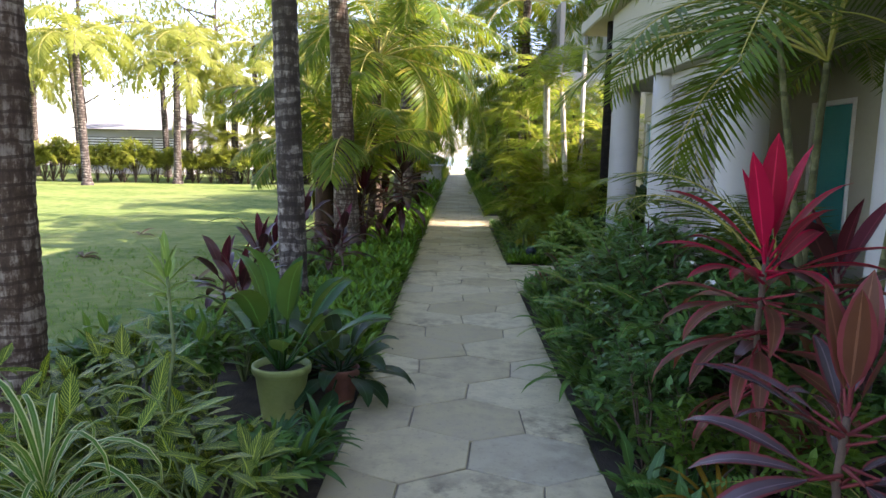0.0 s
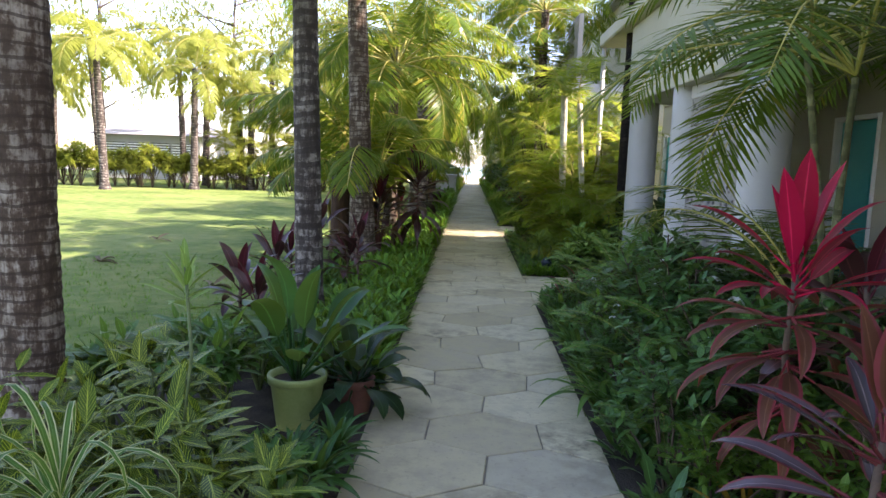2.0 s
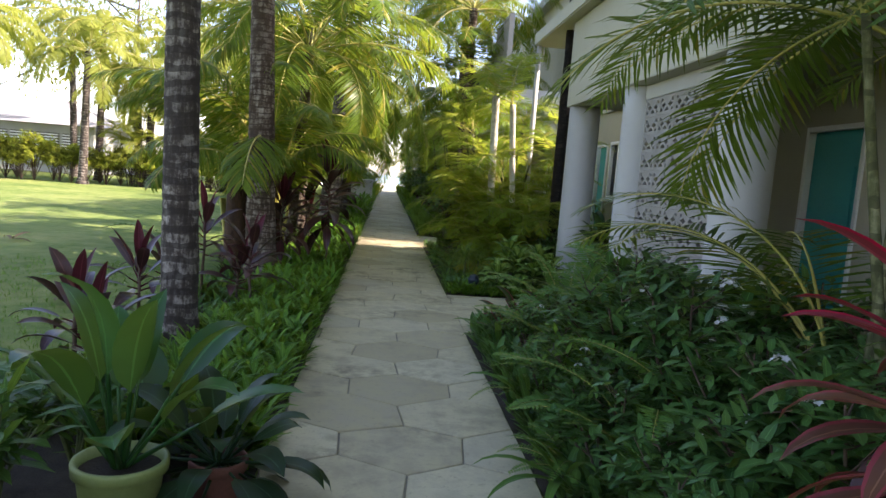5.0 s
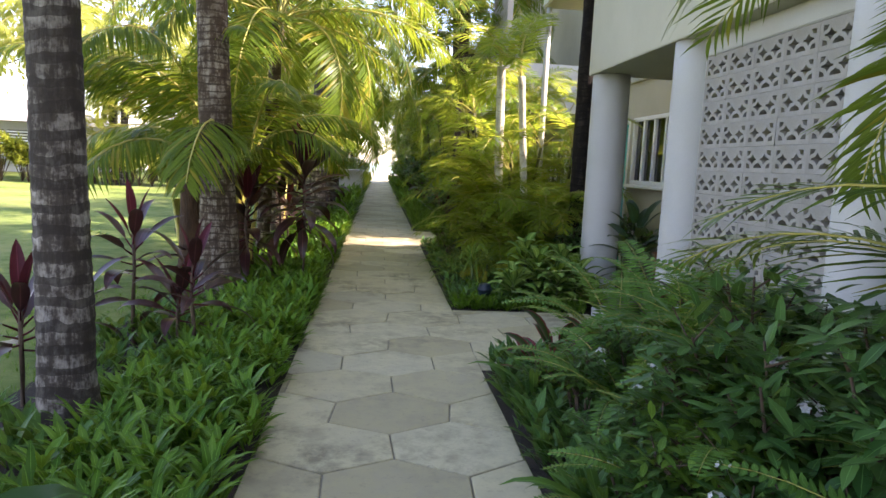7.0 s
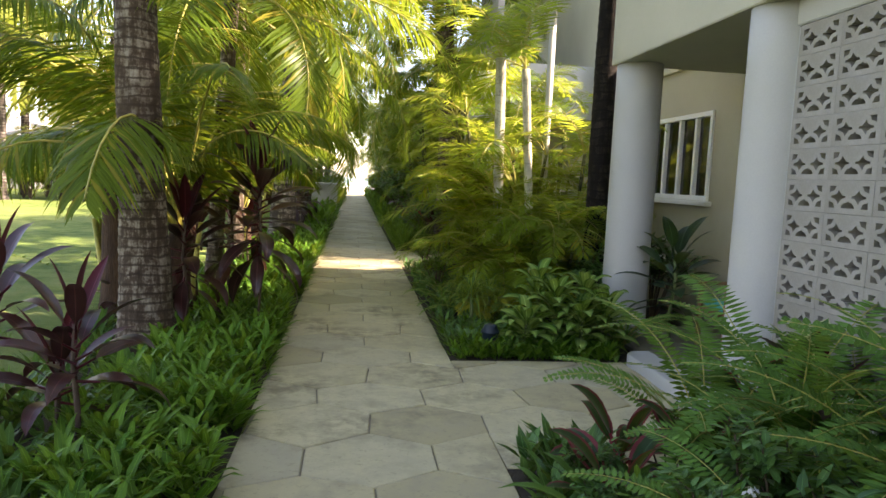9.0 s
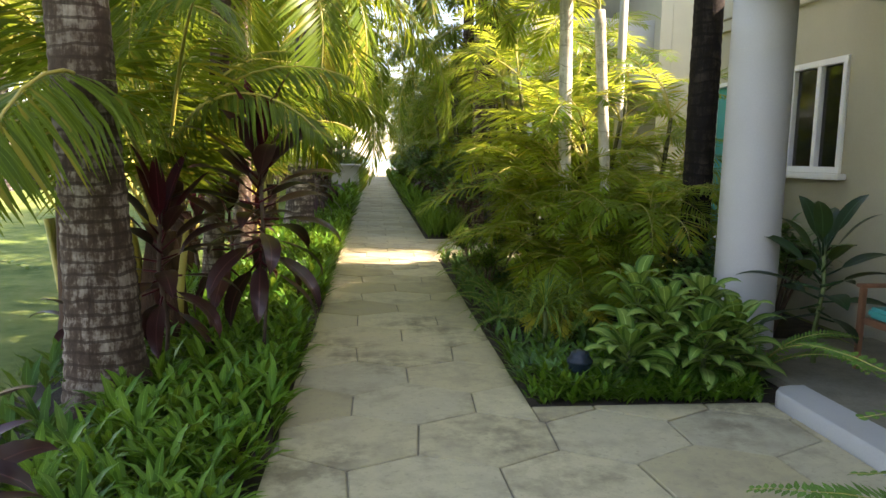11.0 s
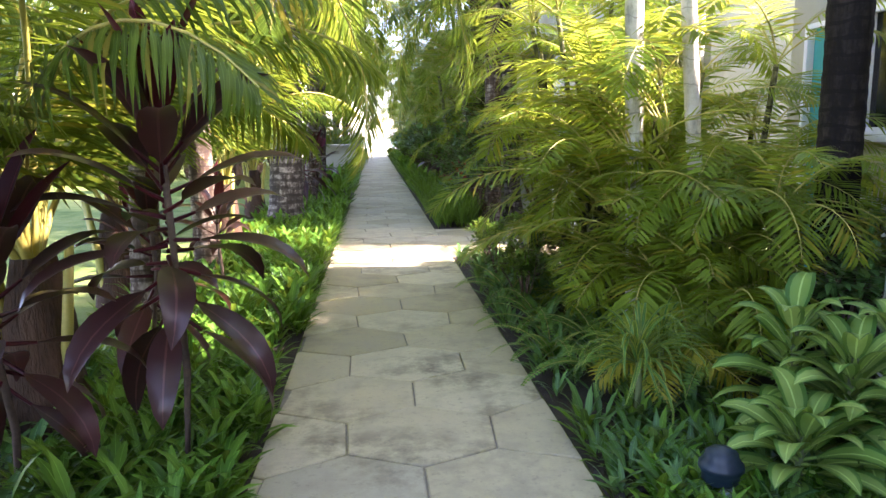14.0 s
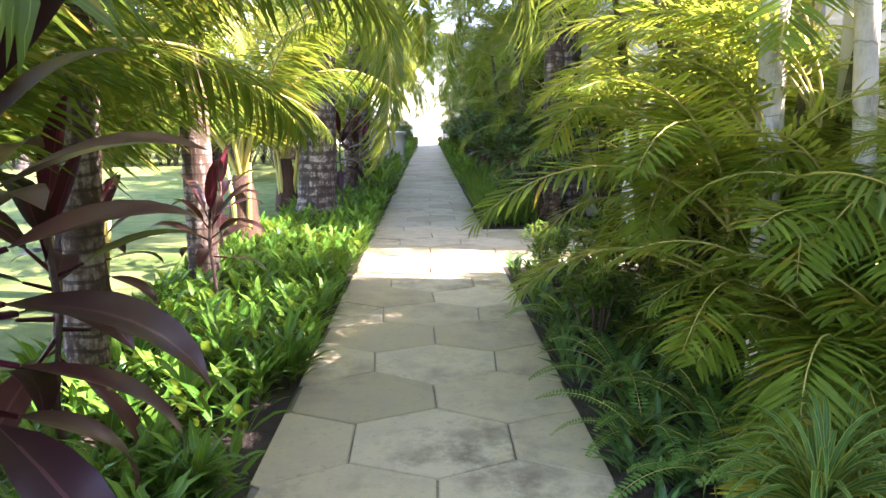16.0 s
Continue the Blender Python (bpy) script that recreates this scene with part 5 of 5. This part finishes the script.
for k, (x, y, s) in enumerate(((0.85, 5.2, 0.9), (0.9, 6.4, 0.8), (1.0, 3.2, 0.9), (0.95, 14.0, 0.9), (0.9, 15.0, 1.0), (1.1, 12.9, 1.1), (1.5, 12.6, 1.2), (2.4, 11.6, 1.4), (1.2, 13.4, 1.0), (0.85, 13.3, 0.8))):
    p = empty("fern", Matrix.Translation((x, y, 0.0)), "small bright green fern in the bed", "fern", "ferns in the beds")
    fronds(p, "frond", FERN_SM, (0, 0, 0.02), 12, (-0.3, 0.2), k, (0.8 * s, 1.1 * s), None, 540 + k)
VARI = [blade_mesh("cream_edged_blade", 0.30, 0.13, 0.6, (L_BROAD, L_CREAMEDGE, L_BROAD), True, 0.14, 0.25)]
for k, (x, y, h) in enumerate(((1.62, 5.25, 0.2), (2.28, 8.75, 0.45), (1.75, 4.55, 0.2))):
    rosette("variegated_plant", x, y, h, VARI, 10, 560 + k, "broad-leaved plant with cream leaf margins", "plant", (0.3, 1.35), (0.85, 1.15), "", h, M_GREENSTEM)
CROT = [blade_mesh("orange_blade", 0.34, 0.03, 0.9, (L_CROTON, L_CROTON, L_CROTON), fold=0.2)]
rosette("croton", 1.0, 3.1, 0.18, CROT, 12, 570, "low plant with narrow orange-yellow leaves", "plant", (0.2, 1.0), (0.8, 1.1))
UNDER = [blade_mesh("purple_under_blade", 0.34, 0.06, 0.9, (L_PURPLE, L_PURPLE, L_PURPLE), fold=0.25)]
for k, (x, y) in enumerate(((1.35, 2.9), (1.5, 3.3), (1.15, 2.75), (1.45, 4.2), (1.3, 2.2))):
    rosette("boat_lily", x, y, 0.12, UNDER, 16, 575 + k, "low purple-leaved boat lily", "plant", (0.1, 1.2), (0.8, 1.1), "purple boat lilies")

STRAP = [blade_mesh("strap_blade", 0.5, 0.055, 1.5, (L_MID, L_MID, L_MID), fold=0.3, full=0.4)]
for k, (x, y) in enumerate(((0.80, 6.3), (0.85, 7.9))):
    rosette("strap_leaf_plant", x, y, 0.1, STRAP, 9, 580 + k, "strappy green plant leaning over the path", "plant", (0.3, 1.2), (0.8, 1.1), "strappy plants by the path")

BRONZE = [blade_mesh("bronze_blade", 0.30, 0.12, b, (L_DARKBLADE, L_REDEDGE, L_ROSE), True, 0.12, 0.2) for b in (0.7, 1.2)]
for k, (x, y, h) in enumerate(((1.15, 8.5, 0.22), (1.38, 8.2, 0.3), (1.95, 8.68, 0.42), (0.98, 8.1, 0.18))):
    rosette("bronze_plant", x, y, h, BRONZE, 11, 271 + k, "dark green broad-leaved plant with red leaf margins", "plant", (-0.1, 1.2), (0.85, 1.15), "red-margined plants by the side path", h, M_STEM, levels=h * 0.5)

p = rosette("strap_leaf_plant", 0.72, 5.0, 0.1, STRAP, 5, 583, "strappy green plant leaning over the path", "plant", (0.5, 1.2), (0.8, 1.0), "strappy plants by the path")
for a, t in ((3.05, 0.5), (3.6, 0.35), (4.3, 0.4)):
    put("leaf", STRAP[0], p, Matrix.Translation((-0.02, 0, 0.12)) @ spin(a, t))

# bed beyond the side path
AGLA = [blade_mesh("pale_blade", 0.29, 0.115, b, (L_PALE, L_MID, L_PALE), True, 0.06, 0.2) for b in (1.2, 1.8)]
for k, (x, y, h, n) in enumerate(((1.72, 11.62, 0.50, 42), (2.05, 11.75, 0.55, 42), (1.92, 11.42, 0.38, 40), (1.40, 11.46, 0.28, 34), (1.62, 11.9, 0.6, 38), (2.15, 11.45, 0.42, 34))):
    rosette("dumb_cane", x, y, h, AGLA, n, 600 + k, "lush pale green dumb cane with spotted leaves", "plant", (-0.15, 1.1), (0.85, 1.15), "pale green dumb canes", h, M_GREENSTEM, levels=h * 0.75)
rosette("spider_plant", 1.0, 12.2, 0.36, SPIDER_GREEN, 80, 610, "grassy pale-striped spider plant beside the path", "plant", (0.2, 1.4), (0.8, 1.05), "", 0.34, M_GREENSTEM)
rosette("spider_plant", 1.25, 12.5, 0.36, SPIDER_GREEN, 40, 611, "grassy pale-striped spider plant beside the path", "plant", (0.3, 1.4), (0.65, 0.9), "", 0.3, M_GREENSTEM)
L_GOLD = leaf_material("yellowing_palm_leaflet", (0.22, 0.24, 0.02), (0.42, 0.36, 0.04), 0.4, 0.4)
GOLD = [frond_mesh("yellowing_frond", rng, L, 22, 0.24, 0.02, r, b, L_GOLD, 0.3, 0.2, 0.6, 0.008, 0.8, 0.05) for L, r, b in ((0.75, 1.25, 2.3), (0.65, 1.0, 2.1))]
p = empty("dwarf_palm", Matrix.Translation((1.42, 12.7, 0)), "small palm seedling with yellowing fronds", "palm tree")
fronds(p, "frond", GOLD, (0, 0, 0.05), 6, (-0.1, 0.25), 2, (0.85, 1.05), [4.2, 3.4, 5.2, 0.3, 2.2, 4.8], 612)
for k, (x, y, s) in enumerate(((1.3, 2.95, 0.9), (0.98, 3.35, 0.75), (1.5, 3.35, 1.0), (1.15, 5.9, 0.95), (1.7, 6.9, 1.05), (1.05, 7.5, 0.7), (1.75, 7.2, 0.95), (1.3, 6.5, 1.0))):
    shrub(BRIGHT, x, y, 660 + k, s, "leafy mid-green shrub in the border", "light green shrubs", "shrub")
for k, (x, y, s) in enumerate(((0.95, 14.6, 0.7), (1.2, 15.3, 0.85), (0.95, 15.9, 0.75), (1.4, 16.3, 0.9), (1.0, 16.9, 0.7), (1.35, 14.3, 0.8), (2.0, 16.7, 1.0), (2.6, 16.4, 1.1))):
    shrub(BRIGHT, x, y, 620 + k, s, "light green shrub caught by the sun", "light green shrubs", "shrub")
for k, (x, y, s) in enumerate(((3.2, 12.75, 1.3), (3.3, 13.7, 1.2), (2.4, 12.7, 1.0), (3.1, 15.3, 1.3))):
    shrub(SHRUBS, x, y, 640 + k, s, "dark green shrub beside the porch", "dark shrubs", "shrub")
DARKBROAD = [blade_mesh("dark_broad_blade", 0.38, 0.13, 0.8, (L_DARKBLADE, L_DARKBLADE, L_DARKBLADE), petiole=0.16, fold=0.2)]
rosette("broad_leaf_plant", 2.95, 11.75, 0.9, DARKBROAD, 22, 650, "dark broad-leaved plant behind the porch column", "plant", (-0.4, 1.2), (0.9, 1.2), "", 0.9, M_GREENSTEM, levels=0.5)

# the far border, both sides
r1 = random.Random(66)
k = 0
y = 20.6
while y < 60:
    k += 1
    shrub(HEDGE, 1.55 + r1.uniform(-0.1, 0.25), y, 700 + k, r1.uniform(0.8, 1.1) * (0.9 if y < 24 else 1.15), "dense green border shrub", "border shrubs", "shrub")
    if y > 32.6:
        shrub(HEDGE, -1.75 + r1.uniform(-0.15, 0.1), y, 760 + k, r1.uniform(0.75, 1.0), "dense green border shrub", "border shrubs", "shrub")
    shrub(HEDGE, 2.7 + r1.uniform(-0.2, 0.3), y + 0.6, 820 + k, r1.uniform(1.2, 1.6), "tall green border shrub", "border shrubs", "shrub")
    y += 1.25

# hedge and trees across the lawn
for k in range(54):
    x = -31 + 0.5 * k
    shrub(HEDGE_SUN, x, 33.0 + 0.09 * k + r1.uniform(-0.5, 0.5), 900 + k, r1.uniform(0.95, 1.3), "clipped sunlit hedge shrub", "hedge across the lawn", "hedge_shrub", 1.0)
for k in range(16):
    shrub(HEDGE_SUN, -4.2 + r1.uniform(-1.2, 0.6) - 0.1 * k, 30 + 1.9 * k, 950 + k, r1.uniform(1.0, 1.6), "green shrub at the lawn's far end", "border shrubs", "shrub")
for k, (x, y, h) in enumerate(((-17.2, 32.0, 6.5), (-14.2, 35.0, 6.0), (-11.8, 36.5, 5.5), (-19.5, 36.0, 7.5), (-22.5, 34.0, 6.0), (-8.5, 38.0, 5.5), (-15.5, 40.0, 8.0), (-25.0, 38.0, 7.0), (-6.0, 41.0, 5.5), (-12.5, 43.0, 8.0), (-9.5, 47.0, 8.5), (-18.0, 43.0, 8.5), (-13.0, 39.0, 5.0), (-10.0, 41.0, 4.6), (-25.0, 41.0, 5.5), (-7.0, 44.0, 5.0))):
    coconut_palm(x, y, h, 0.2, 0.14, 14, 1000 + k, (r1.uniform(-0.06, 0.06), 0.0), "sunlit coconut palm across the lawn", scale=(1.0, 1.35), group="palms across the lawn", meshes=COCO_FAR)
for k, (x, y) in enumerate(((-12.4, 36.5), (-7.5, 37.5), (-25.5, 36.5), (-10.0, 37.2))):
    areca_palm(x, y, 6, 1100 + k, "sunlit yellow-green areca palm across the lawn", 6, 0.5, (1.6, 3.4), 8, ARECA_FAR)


DRY = leaf_material("dry_leaf", (0.10, 0.07, 0.04), (0.24, 0.19, 0.12), 0.8, 0.1)
DRYB = [blade_mesh("dry_blade", 0.34, 0.07, 0.7, (DRY, DRY, DRY), fold=0.5), blade_mesh("dry_blade_curled", 0.28, 0.09, 1.4, (DRY, DRY, DRY), fold=0.7)]
for k, (x, y) in enumerate(((-6.5, 13.9), (-6.0, 10.8), (-3.6, 9.2))):
    rosette("fallen_leaf", x, y, 0.0, DRYB, 4, 1300 + k, "dry brown fallen palm leaf on the lawn", "fallen leaf", (0.0, 0.5), (0.8, 1.2), "fallen leaves")
sprig = empty("ground_runner", Matrix.Translation((-6.1, 16.6, -0.03)), "low leafy sprig growing on the lawn", "plant")
f = Foliage()
spine = [(0.12 * q, 0.03 * math.sin(q), 0.04 + 0.10 * math.sin(q * 0.35)) for q in range(12)]
f.stalk(spine, 0.008, 0.003)
for q in spine[1:]:
    for sg in (-1, 1):
        f.leaf(Vector(q), Vector((0.5, sg, 0.5)), Vector((0, 0, 1)), 0.11, 0.05, 0.4, 3)
put("runner_stem", f.mesh("runner_stem", L_MID, L_MID, M_GREENSTEM), sprig, Matrix.Identity(4))


def broad_tree(x, y, h, seed):
    """A spreading tree: tapered trunk, limbs and a loose crown of leaf sprays."""
    r = random.Random(seed)
    p = empty("garden_tree", Matrix.Translation((x, y, -0.03)), "tall sunlit tree with a loose feathery crown", "tree", "trees behind the lawn")
    bm = bmesh.new()
    tube(bm, [(0, 0, -0.05), (0.1, 0.05, h * 0.25), (-0.1, 0.1, h * 0.5), (0.1, 0, h * 0.85)], 0.28, 0.06, 10)
    tips = []
    for k in range(13):
        a, z = 2.4 * k, h * (0.32 + 0.045 * k)
        l = h * 0.34 * r.uniform(0.7, 1.1)
        tip = Vector((l * math.cos(a), l * math.sin(a), z + l * r.uniform(0.2, 0.7)))
        tube(bm, [(0, 0, z), tip * 0.5 + Vector((0, 0, z * 0.5 + 0.2)), tip], 0.09, 0.02, 6)
        tips += [tip, tip * 0.7 + Vector((0, 0, z * 0.3 + 0.2))]
    part("trunk", bm, M_TRUNK, p)
    f = Foliage()
    for tip in tips:
        for k in range(190):
            o = Vector((r.gauss(0, 1), r.gauss(0, 1), r.gauss(0, 0.8))) * h * 0.075
            d = Vector((r.uniform(-1, 1), r.uniform(-1, 1), r.uniform(-0.9, 0.4)))
            f.leaf(tip + o, d, Vector((0, 0, 1)), r.uniform(0.35, 0.8), r.uniform(0.1, 0.2), 0.6, 2, fold=0.0)
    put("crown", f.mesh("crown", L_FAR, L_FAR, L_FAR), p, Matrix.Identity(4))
    return p


for k, (x, y, h) in enumerate(((-28.0, 52.0, 15.0), (-20.0, 58.0, 17.0), (-12.0, 56.0, 15.0), (-6.5, 52.0, 12.0), (-34.0, 44.0, 14.0), (-4.5, 58.0, 12.0))):
    broad_tree(x, y, h, 1200 + k)

# mushroom garden light at the corner of the bed
gl = empty("garden_light", Matrix.Translation((1.06, 11.45, -0.02)), "dark round louvred garden light on a pale post", "garden light")
bm = bmesh.new()
lathe(bm, [(0.045, 0.0), (0.045, 0.10), (0.05, 0.115)], 16)
part("post", bm, M_POST, gl, "pale blue-grey post")
bm = bmesh.new()
prof = []
for i in range(17):
    a = -math.pi / 2 + math.pi * i / 16
    prof.append((max(0.004, 0.088 * math.cos(a) * (1.0 if i % 4 < 2 else 0.88)), 0.20 + 0.088 * math.sin(a)))
lathe(bm, prof, 24)
part("louvred_globe", bm, M_LAMP, gl)

# ---- hexagonal pavers ----
HW, HV, PITCH = 0.75, 0.36, 0.553     # width across, length of the straight side, row pitch
HX0, HY0 = -0.085, 13.42
jr = random.Random(9)
nodes_cache = {}


def jitter(x, y):
    key = (round(x * 40), round(y * 40))
    if key not in nodes_cache:
        nodes_cache[key] = (x + jr.uniform(-0.025, 0.025), y + jr.uniform(-0.03, 0.03))
    return nodes_cache[key]


def clip(poly, axis, value, keep_less):
    out = []
    for a, b in zip(poly, poly[1:] + poly[:1]):
        ia, ib = (a[axis] <= value) == keep_less, (b[axis] <= value) == keep_less
        if ia:
            out.append(a)
        if ia != ib:
            s = (value - a[axis]) / (b[axis] - a[axis])
            out.append(tuple(p + (q - p) * s for p, q in zip(a, b)))
    return out


def inside(poly, x0, x1, y0, y1):
    for axis, v, less in ((0, x0, False), (0, x1, True), (1, y0, False), (1, y1, True)):
        if len(poly) < 3:
            return []
        poly = clip(poly, axis, v, less)
    return poly


def area(poly):
    return abs(sum(a[0] * b[1] - b[0] * a[1] for a, b in zip(poly, poly[1:] + poly[:1]))) / 2


def paver_rings(poly, z):
    cx, cy = sum(p[0] for p in poly) / len(poly), sum(p[1] for p in poly) / len(poly)

    def ring(gap, zz):
        pts = []
        for x, y in poly:
            d = math.hypot(x - cx, y - cy) or 1
            pts.append((x - (x - cx) / d * gap, y - (y - cy) / d * gap, zz))
        return pts
    return (cx, cy), (ring(0.006, -0.05), ring(0.006, z - 0.005), ring(0.012, z))


def paver(poly, parent):
    z = jr.uniform(-0.003, 0.004)
    (cx, cy), rings = paver_rings(poly, z)
    me = bpy.data.meshes.new("paver")
    n = len(poly)
    vs = [(x - cx, y - cy, zz) for r_ in rings for x, y, zz in r_]
    fs = [(a * n + k, a * n + (k + 1) % n, (a + 1) * n + (k + 1) % n, (a + 1) * n + k) for a in range(2) for k in range(n)] + [tuple(range(2 * n, 3 * n))]
    me.from_pydata(vs, [], fs)
    me.materials.append(M_PAVER)
    put("paver", me, parent, Matrix.Translation((cx, cy, 0)))


far_v, far_f = [], []
for row in range(-32, 90):
    yc = HY0 + row * PITCH
    for col in range(-3, 6):
        xc = HX0 + col * HW + (HW / 2 if row % 2 else 0)
        hexa = [jitter(xc + dx, yc + dy) for dx, dy in ((HW / 2, -HV / 2), (HW / 2, HV / 2), (0, PITCH - HV / 2), (-HW / 2, HV / 2), (-HW / 2, -HV / 2), (0, -PITCH + HV / 2))]
        wide = SIDE_Y0 + 0.3 < yc < SIDE_Y1 - 0.3 or SIDE2_Y0 + 0.3 < yc < SIDE2_Y1 - 0.3
        pieces = [(inside(hexa, PX0, 2.215 if wide and yc < 15 else (2.35 if wide else PX1), -4, PATH_END), path)]
        if not wide:
            pieces += [(inside(hexa, PX1, 2.215, SIDE_Y0, SIDE_Y1), side_path), (inside(hexa, PX1, 2.35, SIDE2_Y0, SIDE2_Y1), side_path_far)]
        for poly, owner in pieces:
            if len(poly) < 3 or area(poly) < 0.012:
                continue
            if -1.0 < yc < 32:
                paver(poly, owner)
            else:
                (cx, cy), rings = paver_rings(poly, 0.0)
                b, n = len(far_v), len(poly)
                far_v += [p for r_ in rings for p in r_]
                far_f += [(b + a * n + q, b + a * n + (q + 1) % n, b + (a + 1) * n + (q + 1) % n, b + (a + 1) * n + q) for a in range(2) for q in range(n)] + [tuple(range(b + 2 * n, b + 3 * n))]
me = bpy.data.meshes.new("far_pavers")
me.from_pydata(far_v, [], far_f)
me.materials.append(M_PAVER)
ob = new("far_pavers", me)
ob.parent = path
tagged(ob, kind="stuff")
